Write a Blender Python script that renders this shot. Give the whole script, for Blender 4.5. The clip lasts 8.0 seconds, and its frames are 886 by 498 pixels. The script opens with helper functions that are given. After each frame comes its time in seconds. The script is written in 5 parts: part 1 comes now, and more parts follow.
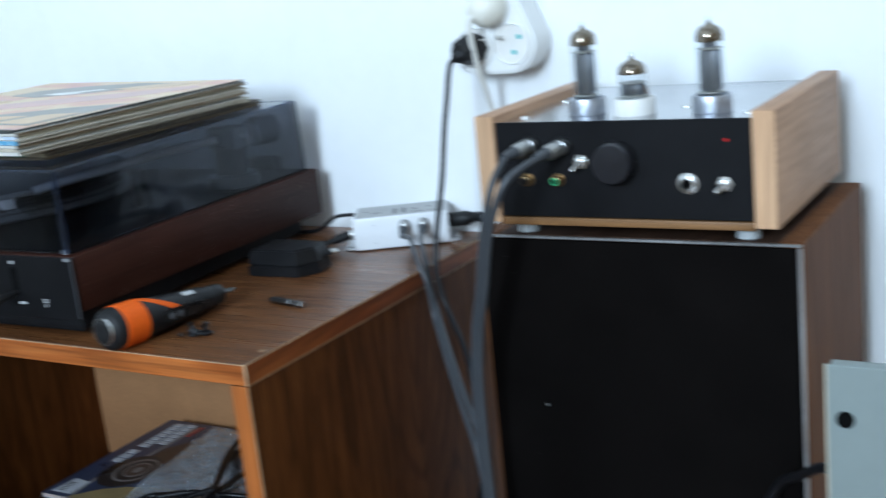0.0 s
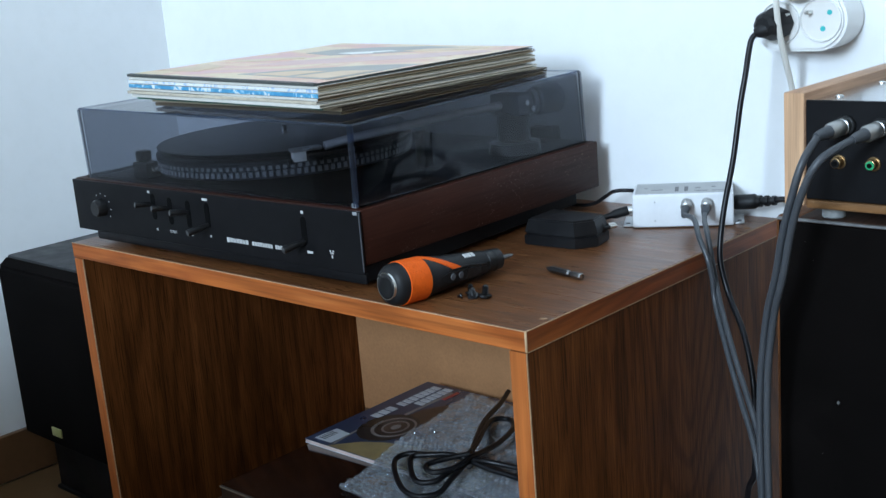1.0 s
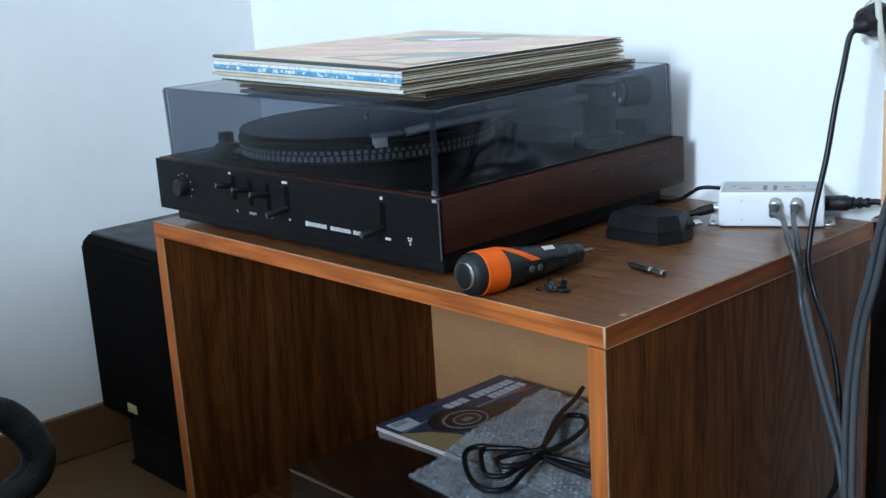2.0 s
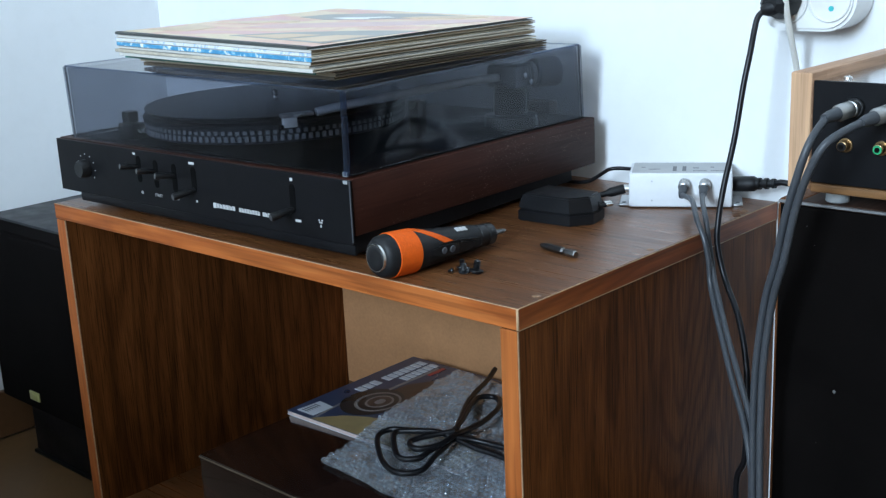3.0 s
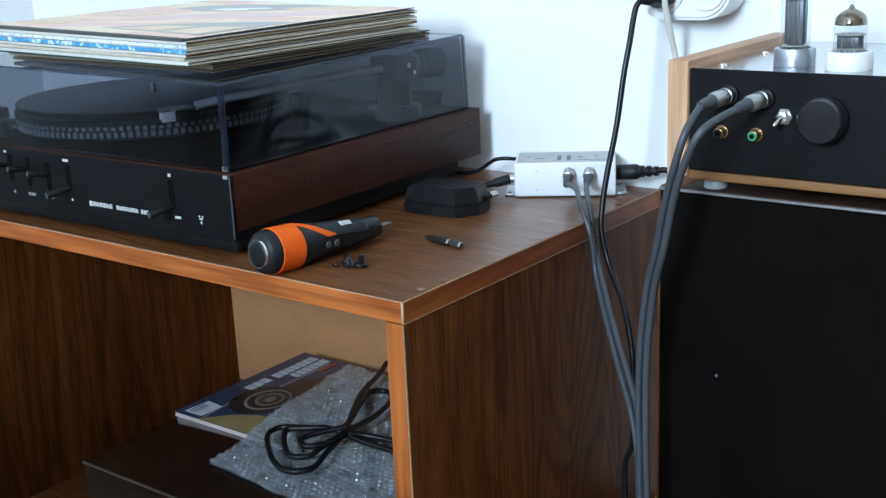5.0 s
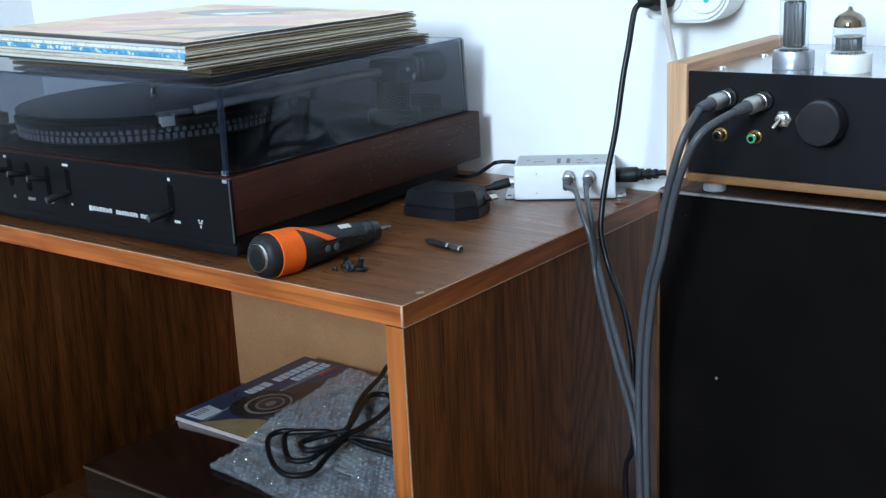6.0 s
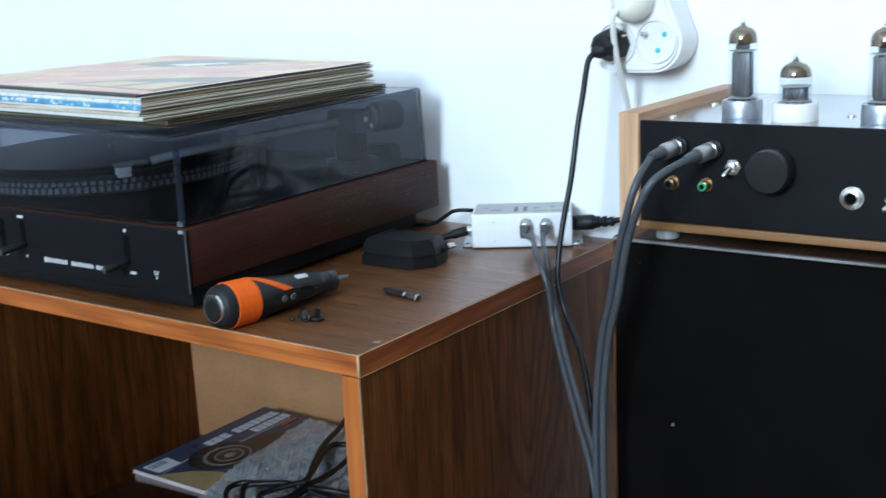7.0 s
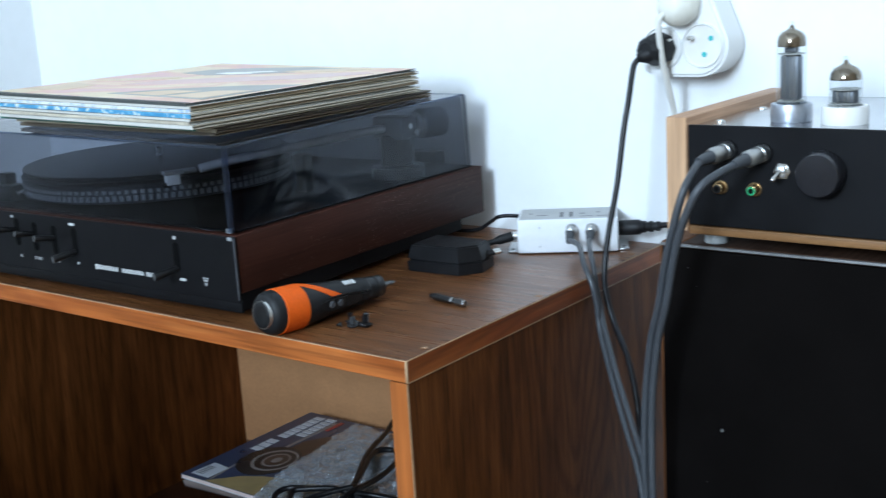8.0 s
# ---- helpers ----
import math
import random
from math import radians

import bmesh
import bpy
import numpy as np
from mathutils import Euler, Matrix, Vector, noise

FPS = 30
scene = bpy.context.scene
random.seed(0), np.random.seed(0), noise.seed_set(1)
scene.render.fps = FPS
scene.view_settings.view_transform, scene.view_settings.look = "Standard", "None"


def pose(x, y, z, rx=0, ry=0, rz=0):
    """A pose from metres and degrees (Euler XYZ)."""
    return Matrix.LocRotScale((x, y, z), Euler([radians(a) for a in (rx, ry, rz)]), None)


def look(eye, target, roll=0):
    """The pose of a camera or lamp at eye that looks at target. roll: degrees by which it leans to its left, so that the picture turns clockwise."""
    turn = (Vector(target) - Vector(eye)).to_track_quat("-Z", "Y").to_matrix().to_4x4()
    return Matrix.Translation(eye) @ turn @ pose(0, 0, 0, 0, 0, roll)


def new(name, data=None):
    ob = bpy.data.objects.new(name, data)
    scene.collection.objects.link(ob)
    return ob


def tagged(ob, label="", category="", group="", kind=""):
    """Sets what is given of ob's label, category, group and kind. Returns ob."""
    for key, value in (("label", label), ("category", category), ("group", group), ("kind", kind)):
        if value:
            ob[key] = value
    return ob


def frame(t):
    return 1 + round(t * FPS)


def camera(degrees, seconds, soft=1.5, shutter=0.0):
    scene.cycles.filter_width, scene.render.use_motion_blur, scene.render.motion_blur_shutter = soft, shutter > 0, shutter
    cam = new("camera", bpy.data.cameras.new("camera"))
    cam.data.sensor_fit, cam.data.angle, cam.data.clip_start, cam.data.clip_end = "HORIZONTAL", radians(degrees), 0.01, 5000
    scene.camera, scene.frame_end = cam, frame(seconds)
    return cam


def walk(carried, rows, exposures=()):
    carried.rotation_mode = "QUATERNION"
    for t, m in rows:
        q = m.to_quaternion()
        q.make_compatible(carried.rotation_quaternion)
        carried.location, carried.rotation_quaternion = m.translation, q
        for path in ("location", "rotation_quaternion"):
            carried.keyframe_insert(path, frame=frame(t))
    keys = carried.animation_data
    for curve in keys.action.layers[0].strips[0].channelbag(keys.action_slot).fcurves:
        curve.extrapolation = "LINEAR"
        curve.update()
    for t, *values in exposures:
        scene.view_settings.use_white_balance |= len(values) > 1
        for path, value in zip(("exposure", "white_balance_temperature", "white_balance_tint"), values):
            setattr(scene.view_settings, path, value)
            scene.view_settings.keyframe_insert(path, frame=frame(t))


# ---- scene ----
cam = camera(41.6, 8.0, 1.3, 0.4)
PATH = [
    (0, (0.629, -0.685, 0.747), (-0.393, 0.962, 0.256), -6.2),
    (0.2, (0.611, -0.692, 0.742), (-0.496, 0.911, 0.292), -5.9),
    (0.3, (0.607, -0.693, 0.743), (-0.515, 0.902, 0.303), -5.9),
    (0.5, (0.591, -0.701, 0.744), (-0.624, 0.817, 0.276), -6.1),
    (0.8, (0.58, -0.696, 0.729), (-0.758, 0.704, 0.227), -5.8),
    (1, (0.581, -0.698, 0.735), (-0.759, 0.706, 0.253), -4.7),
    (1.2, (0.584, -0.696, 0.735), (-0.775, 0.695, 0.266), -4.4),
    (2.3, (0.565, -0.689, 0.728), (-0.874, 0.608, 0.232), -3.5),
    (2.5, (0.567, -0.689, 0.728), (-0.869, 0.61, 0.228), -3.6),
    (2.8, (0.5633, -0.6855, 0.7275), (-0.7564, 0.7263, 0.2125), -3.06),
    (3, (0.56, -0.682, 0.727), (-0.758, 0.727, 0.202), -2.7),
    (3.2, (0.5584, -0.6801, 0.7267), (-0.7444, 0.7404, 0.1928), -2.66),
    (3.5, (0.558, -0.678, 0.726), (-0.713, 0.771, 0.19), -2.6),
    (3.8, (0.5588, -0.6741, 0.7245), (-0.6848, 0.7948, 0.1807), -2.3),
    (4, (0.56, -0.672, 0.724), (-0.653, 0.823, 0.18), -2.1),
    (4.2, (0.5616, -0.6714, 0.7244), (-0.6269, 0.8418, 0.1785), -2.22),
    (4.5, (0.563, -0.67, 0.725), (-0.617, 0.851, 0.181), -2.4),
    (4.7, (0.562, -0.666, 0.724), (-0.622, 0.851, 0.179), -2.6),
    (5.8, (0.562, -0.666, 0.725), (-0.616, 0.855, 0.178), -2.6),
    (6, (0.563, -0.665, 0.724), (-0.622, 0.853, 0.184), -2.8),
    (6.3, (0.5647, -0.6643, 0.7245), (-0.6184, 0.8612, 0.2018), -2.92),
    (6.5, (0.566, -0.664, 0.725), (-0.617, 0.865, 0.212), -3.0),
    (6.8, (0.569, -0.6626, 0.7256), (-0.6088, 0.8787, 0.2385), -2.88),
    (7, (0.571, -0.662, 0.726), (-0.576, 0.909, 0.261), -2.8),
    (7.2, (0.5723, -0.6621, 0.7265), (-0.5523, 0.9301, 0.2794), -2.88),
    (7.5, (0.573, -0.663, 0.727), (-0.584, 0.906, 0.281), -3.0),
    (7.8, (0.5708, -0.6652, 0.727), (-0.5956, 0.8952, 0.2745), -3.3),
    (8, (0.568, -0.667, 0.727), (-0.636, 0.865, 0.275), -3.5),
]
walk(cam, [(t, look(eye, target, roll)) for t, eye, target, roll in PATH], [(0, -0.20), (1.2, -0.17), (2.5, -0.10), (4.5, 0.02), (8, -0.02)])

# ---------- light ----------
world = bpy.data.worlds.new("sky")
world.use_nodes = True
scene.world = world
sky = world.node_tree.nodes.new("ShaderNodeTexSky")
sky.sky_type, sky.sun_disc = "NISHITA", False
sky.sun_elevation, sky.sun_rotation = radians(40), radians(60)
world.node_tree.links.new(sky.outputs[0], world.node_tree.nodes["Background"].inputs[0])
world.node_tree.nodes["Background"].inputs[1].default_value = 0.1

X0, X1, Y0, Y1, H = -1.103, 2.3, -3.6, 0.440, 2.6     # the room's inner faces
WX0, WX1, WZ0, WZ1 = 0.00, 0.90, 1.20, 2.40          # the window opening in the wall behind the camera
lamp = bpy.data.lights.new("window_light", "AREA")
lamp.shape, lamp.size, lamp.size_y = "RECTANGLE", WX1 - WX0 - 0.1, WZ1 - WZ0 - 0.1
lamp.energy, lamp.color = 207, (0.600, 0.79, 1.0)
lamp_ob = new("window_light", lamp)
lamp_ob.matrix_world = look(((WX0 + WX1) / 2, Y0 - 0.03, (WZ0 + WZ1) / 2), ((WX0 + WX1) / 2, 0, (WZ0 + WZ1) / 2))


# ---------- materials ----------
def nodes_of(name):
    m = bpy.data.materials.new(name)
    m.use_nodes = True
    nt = m.node_tree
    return m, nt, nt.nodes["Principled BSDF"]


def ramp_node(nt, fac, stops):
    r = nt.nodes.new("ShaderNodeValToRGB")
    while len(r.color_ramp.elements) < len(stops):
        r.color_ramp.elements.new(0.5)
    for e, (p, c) in zip(r.color_ramp.elements, stops):
        e.position, e.color = p, (*c, 1)
    nt.links.new(fac, r.inputs[0])
    return r.outputs[0]


def coords(nt, scale=(1, 1, 1)):
    tc = nt.nodes.new("ShaderNodeTexCoord")
    mp = nt.nodes.new("ShaderNodeMapping")
    mp.inputs["Scale"].default_value = scale
    nt.links.new(tc.outputs["Object"], mp.inputs[0])
    return mp.outputs[0]


def noise_node(nt, vec, scale, detail=4.0, rough=0.55, distort=0.0):
    n = nt.nodes.new("ShaderNodeTexNoise")
    n.inputs["Scale"].default_value, n.inputs["Detail"].default_value = scale, detail
    n.inputs["Roughness"].default_value, n.inputs["Distortion"].default_value = rough, distort
    nt.links.new(vec, n.inputs["Vector"])
    return n.outputs["Fac"]


def bump_to(nt, bs, height, strength, dist):
    b = nt.nodes.new("ShaderNodeBump")
    b.inputs["Strength"].default_value, b.inputs["Distance"].default_value = strength, dist
    nt.links.new(height, b.inputs["Height"])
    nt.links.new(b.outputs[0], bs.inputs["Normal"])


def mix_col(nt, fac, a, b, mode="MIX"):
    m = nt.nodes.new("ShaderNodeMix")
    m.data_type, m.blend_type = "RGBA", mode
    if isinstance(fac, float):
        m.inputs[0].default_value = fac
    else:
        nt.links.new(fac, m.inputs[0])
    for sock, v in ((m.inputs[6], a), (m.inputs[7], b)):
        if isinstance(v, tuple):
            sock.default_value = (*v, 1)
        else:
            nt.links.new(v, sock)
    return m.outputs[2]


def map_range(nt, v, a, b, lo, hi):
    m = nt.nodes.new("ShaderNodeMapRange")
    for i, x in enumerate((a, b, lo, hi)):
        m.inputs[i + 1].default_value = x
    nt.links.new(v, m.inputs[0])
    return m.outputs[0]


def plain(name, col, rough=0.5, metal=0.0, vary=0.15, scale=60, bump=0.0, spec=0.5, rvary=0.1, coat=0.0):
    """A paint, plastic or metal with faint mottling in colour and gloss."""
    m, nt, bs = nodes_of(name)
    v = coords(nt)
    n1, n2 = noise_node(nt, v, scale, 5), noise_node(nt, v, scale * 0.12, 3)
    dark = tuple(c * (1 - vary) for c in col)
    light = tuple(min(1, c * (1 + vary)) for c in col)
    c1 = ramp_node(nt, n1, [(0.3, dark), (0.7, light)])
    c2 = ramp_node(nt, n2, [(0.3, dark), (0.7, light)])
    nt.links.new(mix_col(nt, 0.5, c1, c2), bs.inputs["Base Color"])
    nt.links.new(map_range(nt, n2, 0.3, 0.7, max(0.02, rough - rvary), min(1, rough + rvary)), bs.inputs["Roughness"])
    bs.inputs["Metallic"].default_value = metal
    bs.inputs["Specular IOR Level"].default_value = spec
    bs.inputs["Coat Weight"].default_value = coat
    if bump:
        bump_to(nt, bs, n1, bump, 0.001)
    return m


def wood(name, dark, mid, light, axis, rough=0.4, fine=260, broad=22, lines=0.5, bump=0.06, spec=0.3, flecks=0.0, rings=0.0):
    """Wood with its grain along one axis: broad figure, soft streaks, thin dark lines and arched growth rings."""
    m, nt, bs = nodes_of(name)

    def along(k):
        v = [1.0, 1.0, 1.0]
        v[axis] = k
        return coords(nt, v)

    fig = noise_node(nt, along(0.14), broad, 3, 0.5, 1.4)
    patch = noise_node(nt, along(0.5), 5, 3, 0.6)
    streak = noise_node(nt, along(0.03), fine, 4, 0.65, 0.3)
    line = noise_node(nt, along(0.022), fine * 1.35, 2, 0.45, 0.6)
    base = ramp_node(nt, fig, [(0.3, dark), (0.5, mid), (0.72, light)])
    base = mix_col(nt, 0.5, base, ramp_node(nt, patch, [(0.35, (0.7, 0.68, 0.66)), (0.65, (1.2, 1.2, 1.2))]), "MULTIPLY")
    s = ramp_node(nt, streak, [(0.32, (0.55, 0.52, 0.5)), (0.66, (1.2, 1.2, 1.2))])
    c = mix_col(nt, 0.55, base, s, "MULTIPLY")
    p = ramp_node(nt, line, [(0.36, (0.28, 0.24, 0.2)), (0.47, (1, 1, 1))])
    c = mix_col(nt, lines, c, p, "MULTIPLY")
    if rings:
        slow = noise_node(nt, along(0.16), 7, 1.5, 0.4, 0.4)
        k = nt.nodes.new("ShaderNodeMath")
        k.operation, k.inputs[1].default_value = "MULTIPLY", 130.0
        w = nt.nodes.new("ShaderNodeMath")
        w.operation = "SINE"
        nt.links.new(slow, k.inputs[0])
        nt.links.new(k.outputs[0], w.inputs[0])
        c = mix_col(nt, rings, c, ramp_node(nt, map_range(nt, w.outputs[0], -1, 1, 0, 1), [(0.05, (0.35, 0.31, 0.28)), (0.4, (1.0, 1.0, 1.0)), (0.95, (1.15, 1.15, 1.15))]), "MULTIPLY")
    if flecks:
        f = noise_node(nt, coords(nt), 700, 2, 0.5)
        g = noise_node(nt, coords(nt), 14, 3, 0.6)
        f = mix_col(nt, 1.0, ramp_node(nt, f, [(0.68, (0, 0, 0)), (0.71, (1, 1, 1))]), ramp_node(nt, g, [(0.5, (0, 0, 0)), (0.62, (1, 1, 1))]), "MULTIPLY")
        c = mix_col(nt, f, c, (0.34, 0.25, 0.2))
    nt.links.new(c, bs.inputs["Base Color"])
    nt.links.new(map_range(nt, streak, 0.3, 0.7, rough + 0.08, rough - 0.06), bs.inputs["Roughness"])
    bs.inputs["Specular IOR Level"].default_value = spec
    bump_to(nt, bs, line, bump, 0.0006)
    return m


def see_through(name, tint, gloss_rough=0.05, ior=1.49, haze=0.0, haze_col=(0.3, 0.32, 0.36)):
    """Thin clear or smoked sheet: tinted, with a mirror gloss that grows towards grazing angles."""
    m, nt, bs = nodes_of(name)
    nt.nodes.remove(bs)
    out = nt.nodes["Material Output"]
    tr, gl, lw, mx = (nt.nodes.new("ShaderNode" + k) for k in ("BsdfTransparent", "BsdfGlossy", "LayerWeight", "MixShader"))
    tr.inputs[0].default_value = (*tint, 1)
    gl.inputs["Roughness"].default_value = gloss_rough
    lw.inputs["Blend"].default_value = 0.5
    pw, f0 = nt.nodes.new("ShaderNodeMath"), ((ior - 1) / (ior + 1)) ** 2
    pw.operation, pw.inputs[1].default_value = "POWER", 5.0
    nt.links.new(lw.outputs["Facing"], pw.inputs[0])
    nt.links.new(map_range(nt, pw.outputs[0], 0, 1, f0, 1.0), mx.inputs[0])
    nt.links.new(tr.outputs[0], mx.inputs[1])
    nt.links.new(gl.outputs[0], mx.inputs[2])
    last = mx.outputs[0]
    if haze:
        df, m2 = nt.nodes.new("ShaderNodeBsdfDiffuse"), nt.nodes.new("ShaderNodeMixShader")
        df.inputs[0].default_value = (*haze_col, 1)
        dust = noise_node(nt, coords(nt), 40, 6, 0.7)
        nt.links.new(map_range(nt, dust, 0.35, 0.75, haze * 0.5, haze * 1.6), m2.inputs[0])
        nt.links.new(last, m2.inputs[1])
        nt.links.new(df.outputs[0], m2.inputs[2])
        last = m2.outputs[0]
    nt.links.new(last, out.inputs[0])
    return m


def tile_mat(name, a, b, rough):
    m, nt, bs = nodes_of(name)
    v = coords(nt)
    n1, n2 = noise_node(nt, v, 9, 5, 0.6), noise_node(nt, v, 90, 4)
    oi = nt.nodes.new("ShaderNodeObjectInfo")
    c = ramp_node(nt, n1, [(0.3, a), (0.7, b)])
    c = mix_col(nt, 0.35, c, ramp_node(nt, oi.outputs["Random"], [(0, a), (1, b)]))
    c = mix_col(nt, 0.35, c, ramp_node(nt, n2, [(0.35, (0.7, 0.7, 0.7)), (0.6, (1, 1, 1))]), "MULTIPLY")
    nt.links.new(c, bs.inputs["Base Color"])
    bs.inputs["Roughness"].default_value = rough
    bump_to(nt, bs, n2, 0.05, 0.001)
    return m


def wall_paint():
    m, nt, bs = nodes_of("wall_paint")
    v = coords(nt)
    n1, n2, n3 = noise_node(nt, v, 260, 4), noise_node(nt, v, 3.5, 4), noise_node(nt, v, 38, 5, 0.65)
    c = ramp_node(nt, n2, [(0.3, (0.79, 0.8, 0.8)), (0.7, (0.84, 0.845, 0.84))])
    c = mix_col(nt, 0.3, c, ramp_node(nt, n3, [(0.3, (0.93, 0.93, 0.92)), (0.55, (1, 1, 1))]), "MULTIPLY")
    nt.links.new(c, bs.inputs["Base Color"])
    bs.inputs["Roughness"].default_value = 0.85
    bump_to(nt, bs, mix_col(nt, 0.6, n1, n3), 0.16, 0.0015)
    return m


def art_paper(name, stops, scale):
    """Printed cardboard: large soft patches of ink with rubbed spots."""
    m, nt, bs = nodes_of(name)
    v = coords(nt, (1, 1.8, 1))
    n = noise_node(nt, v, scale, 3, 0.5, 1.5)
    c = ramp_node(nt, n, stops)
    w = noise_node(nt, coords(nt), 120, 5, 0.7)
    c = mix_col(nt, 0.4, c, ramp_node(nt, w, [(0.35, (0.75, 0.74, 0.7)), (0.5, (1, 1, 1))]), "MULTIPLY")
    nt.links.new(c, bs.inputs["Base Color"])
    bs.inputs["Roughness"].default_value = 0.38
    return m


def grooves(name):
    m, nt, bs = nodes_of(name)
    tc = nt.nodes.new("ShaderNodeTexCoord")
    ln = nt.nodes.new("ShaderNodeVectorMath")
    ln.operation = "LENGTH"
    nt.links.new(tc.outputs["Object"], ln.inputs[0])
    cb = nt.nodes.new("ShaderNodeCombineXYZ")
    nt.links.new(ln.outputs["Value"], cb.inputs[0])
    n = noise_node(nt, cb.outputs[0], 95, 5, 0.7)
    nt.links.new(ramp_node(nt, n, [(0.45, (0.003, 0.003, 0.004)), (0.55, (0.045, 0.045, 0.05))]), bs.inputs["Base Color"])
    bs.inputs["Roughness"].default_value = 0.38
    bs.inputs["Specular IOR Level"].default_value = 0.25
    bump_to(nt, bs, n, 0.5, 0.0008)
    return m


def speaker_cloth():
    m, nt, bs = nodes_of("speaker_cloth")
    v = coords(nt)
    n, n2 = noise_node(nt, v, 1500, 2), noise_node(nt, v, 12, 4, 0.6)
    nt.links.new(ramp_node(nt, n2, [(0.3, (0.0027, 0.0021, 0.0019)), (0.7, (0.0047, 0.0037, 0.0034))]), bs.inputs["Base Color"])
    bs.inputs["Roughness"].default_value = 0.75
    bs.inputs["Specular IOR Level"].default_value = 0.025
    bump_to(nt, bs, n, 0.35, 0.0006)
    return m


PAINT = wall_paint()
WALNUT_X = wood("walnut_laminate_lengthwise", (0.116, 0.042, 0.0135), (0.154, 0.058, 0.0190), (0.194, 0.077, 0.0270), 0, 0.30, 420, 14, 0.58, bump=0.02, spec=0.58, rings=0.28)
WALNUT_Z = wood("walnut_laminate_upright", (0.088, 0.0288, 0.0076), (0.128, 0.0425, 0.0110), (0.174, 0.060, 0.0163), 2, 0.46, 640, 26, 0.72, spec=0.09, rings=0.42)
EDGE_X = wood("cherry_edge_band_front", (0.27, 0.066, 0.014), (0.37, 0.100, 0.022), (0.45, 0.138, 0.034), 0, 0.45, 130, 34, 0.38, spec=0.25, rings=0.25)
# same banding as the front; the side's shade is put into its colour
EDGE_Y = wood("cherry_edge_band_side_shaded", (0.17, 0.041, 0.010), (0.24, 0.062, 0.0145), (0.31, 0.090, 0.022), 1, 0.45, 130, 34, 0.38, spec=0.25, rings=0.25)
EDGE_Z = wood("cherry_edge_band_upright", (0.27, 0.066, 0.014), (0.37, 0.100, 0.022), (0.45, 0.138, 0.034), 2, 0.45, 130, 34, 0.38, spec=0.25)
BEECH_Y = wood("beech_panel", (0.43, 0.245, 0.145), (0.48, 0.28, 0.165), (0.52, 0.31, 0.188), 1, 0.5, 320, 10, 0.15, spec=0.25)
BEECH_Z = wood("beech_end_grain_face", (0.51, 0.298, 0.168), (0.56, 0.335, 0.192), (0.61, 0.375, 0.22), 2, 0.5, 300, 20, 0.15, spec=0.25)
PINE_X = wood("beech_base_board", (0.16, 0.076, 0.030), (0.20, 0.098, 0.038), (0.24, 0.12, 0.05), 0, 0.5, 300, 20, 0.2, spec=0.25)
MAHOGANY = wood("mahogany_veneer", (0.024, 0.0070, 0.0040), (0.033, 0.0098, 0.0056), (0.041, 0.0123, 0.0072), 1, 0.48, 420, 20, 0.2, spec=0.14, flecks=1.0)
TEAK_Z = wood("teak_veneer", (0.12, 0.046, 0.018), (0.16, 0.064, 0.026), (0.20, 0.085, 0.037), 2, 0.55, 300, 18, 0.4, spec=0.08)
# same teak, darkened: the amplifier's shadow on the top is in the colour
TEAK_Y = wood("teak_veneer_shaded", (0.032, 0.016, 0.010), (0.046, 0.023, 0.014), (0.060, 0.031, 0.019), 1, 0.55, 300, 18, 0.4, spec=0.15)
BEIGE = plain("beige_wall_paint", (0.38, 0.31, 0.24), 0.85, vary=0.06, scale=30, bump=0.1)
FIBRE = plain("fibreboard", (0.47, 0.232, 0.106), 0.8, spec=0.15, vary=0.13, scale=220, bump=0.1)
WORN = plain("worn_pale_edge", (0.42, 0.27, 0.15), 0.6, vary=0.4, scale=300)
PLUGCAP = plain("cap_plastic", (0.22, 0.12, 0.06), 0.5)
BLACK = plain("black_lacquer", (0.0052, 0.0052, 0.0060), 0.46, spec=0.13, vary=0.25, scale=90)
BLACK_GLOSS = plain("black_plastic", (0.009, 0.009, 0.0095), 0.32, spec=0.35, vary=0.2, scale=80)
BLACK_SOFT = plain("black_rubber", (0.0085, 0.0085, 0.0092), 0.5, spec=0.28, vary=0.25, scale=200, bump=0.05)
CORD = plain("black_cord", (0.008, 0.008, 0.0095), 0.36, spec=0.3, vary=0.2, scale=90)
GREY_CORD = plain("grey_cord", (0.049, 0.053, 0.059), 0.42, spec=0.45, vary=0.12, scale=120)
WHITE_CORD = plain("white_cord", (0.72, 0.7, 0.64), 0.45, vary=0.05)
WHITE_PL = plain("white_plastic", (0.8, 0.8, 0.78), 0.32, vary=0.03, scale=30)
OLD_WHITE = plain("aged_white_plastic", (0.74, 0.71, 0.62), 0.4, vary=0.05, scale=30)
CERAMIC = plain("white_ceramic", (0.72, 0.70, 0.66), 0.4, vary=0.05, scale=70)
STEEL = plain("nickel", (0.62, 0.62, 0.6), 0.26, 1.0, vary=0.12, scale=150)
ALU = plain("brushed_aluminium", (0.55, 0.56, 0.57), 0.36, 1.0, vary=0.12, scale=120)
TOPPLATE = plain("steel_sheet", (0.5, 0.51, 0.53), 0.22, 1.0, vary=0.06, scale=50)
BOXPAINT = plain("silver_grey_lacquer", (0.72, 0.73, 0.74), 0.45, vary=0.04, scale=160, bump=0.04)
PLATTER = plain("dark_cast_metal", (0.03, 0.03, 0.033), 0.45, 0.4, vary=0.2, scale=90)
DOTS = plain("dull_dot_metal", (0.24, 0.245, 0.25), 0.5, vary=0.3, scale=200)
DUST = plain("dust_speck", (0.09, 0.09, 0.085), 0.8)
DULL_TRIM = plain("dull_grey_trim", (0.27, 0.27, 0.27), 0.45, 0.7, vary=0.3, scale=160)
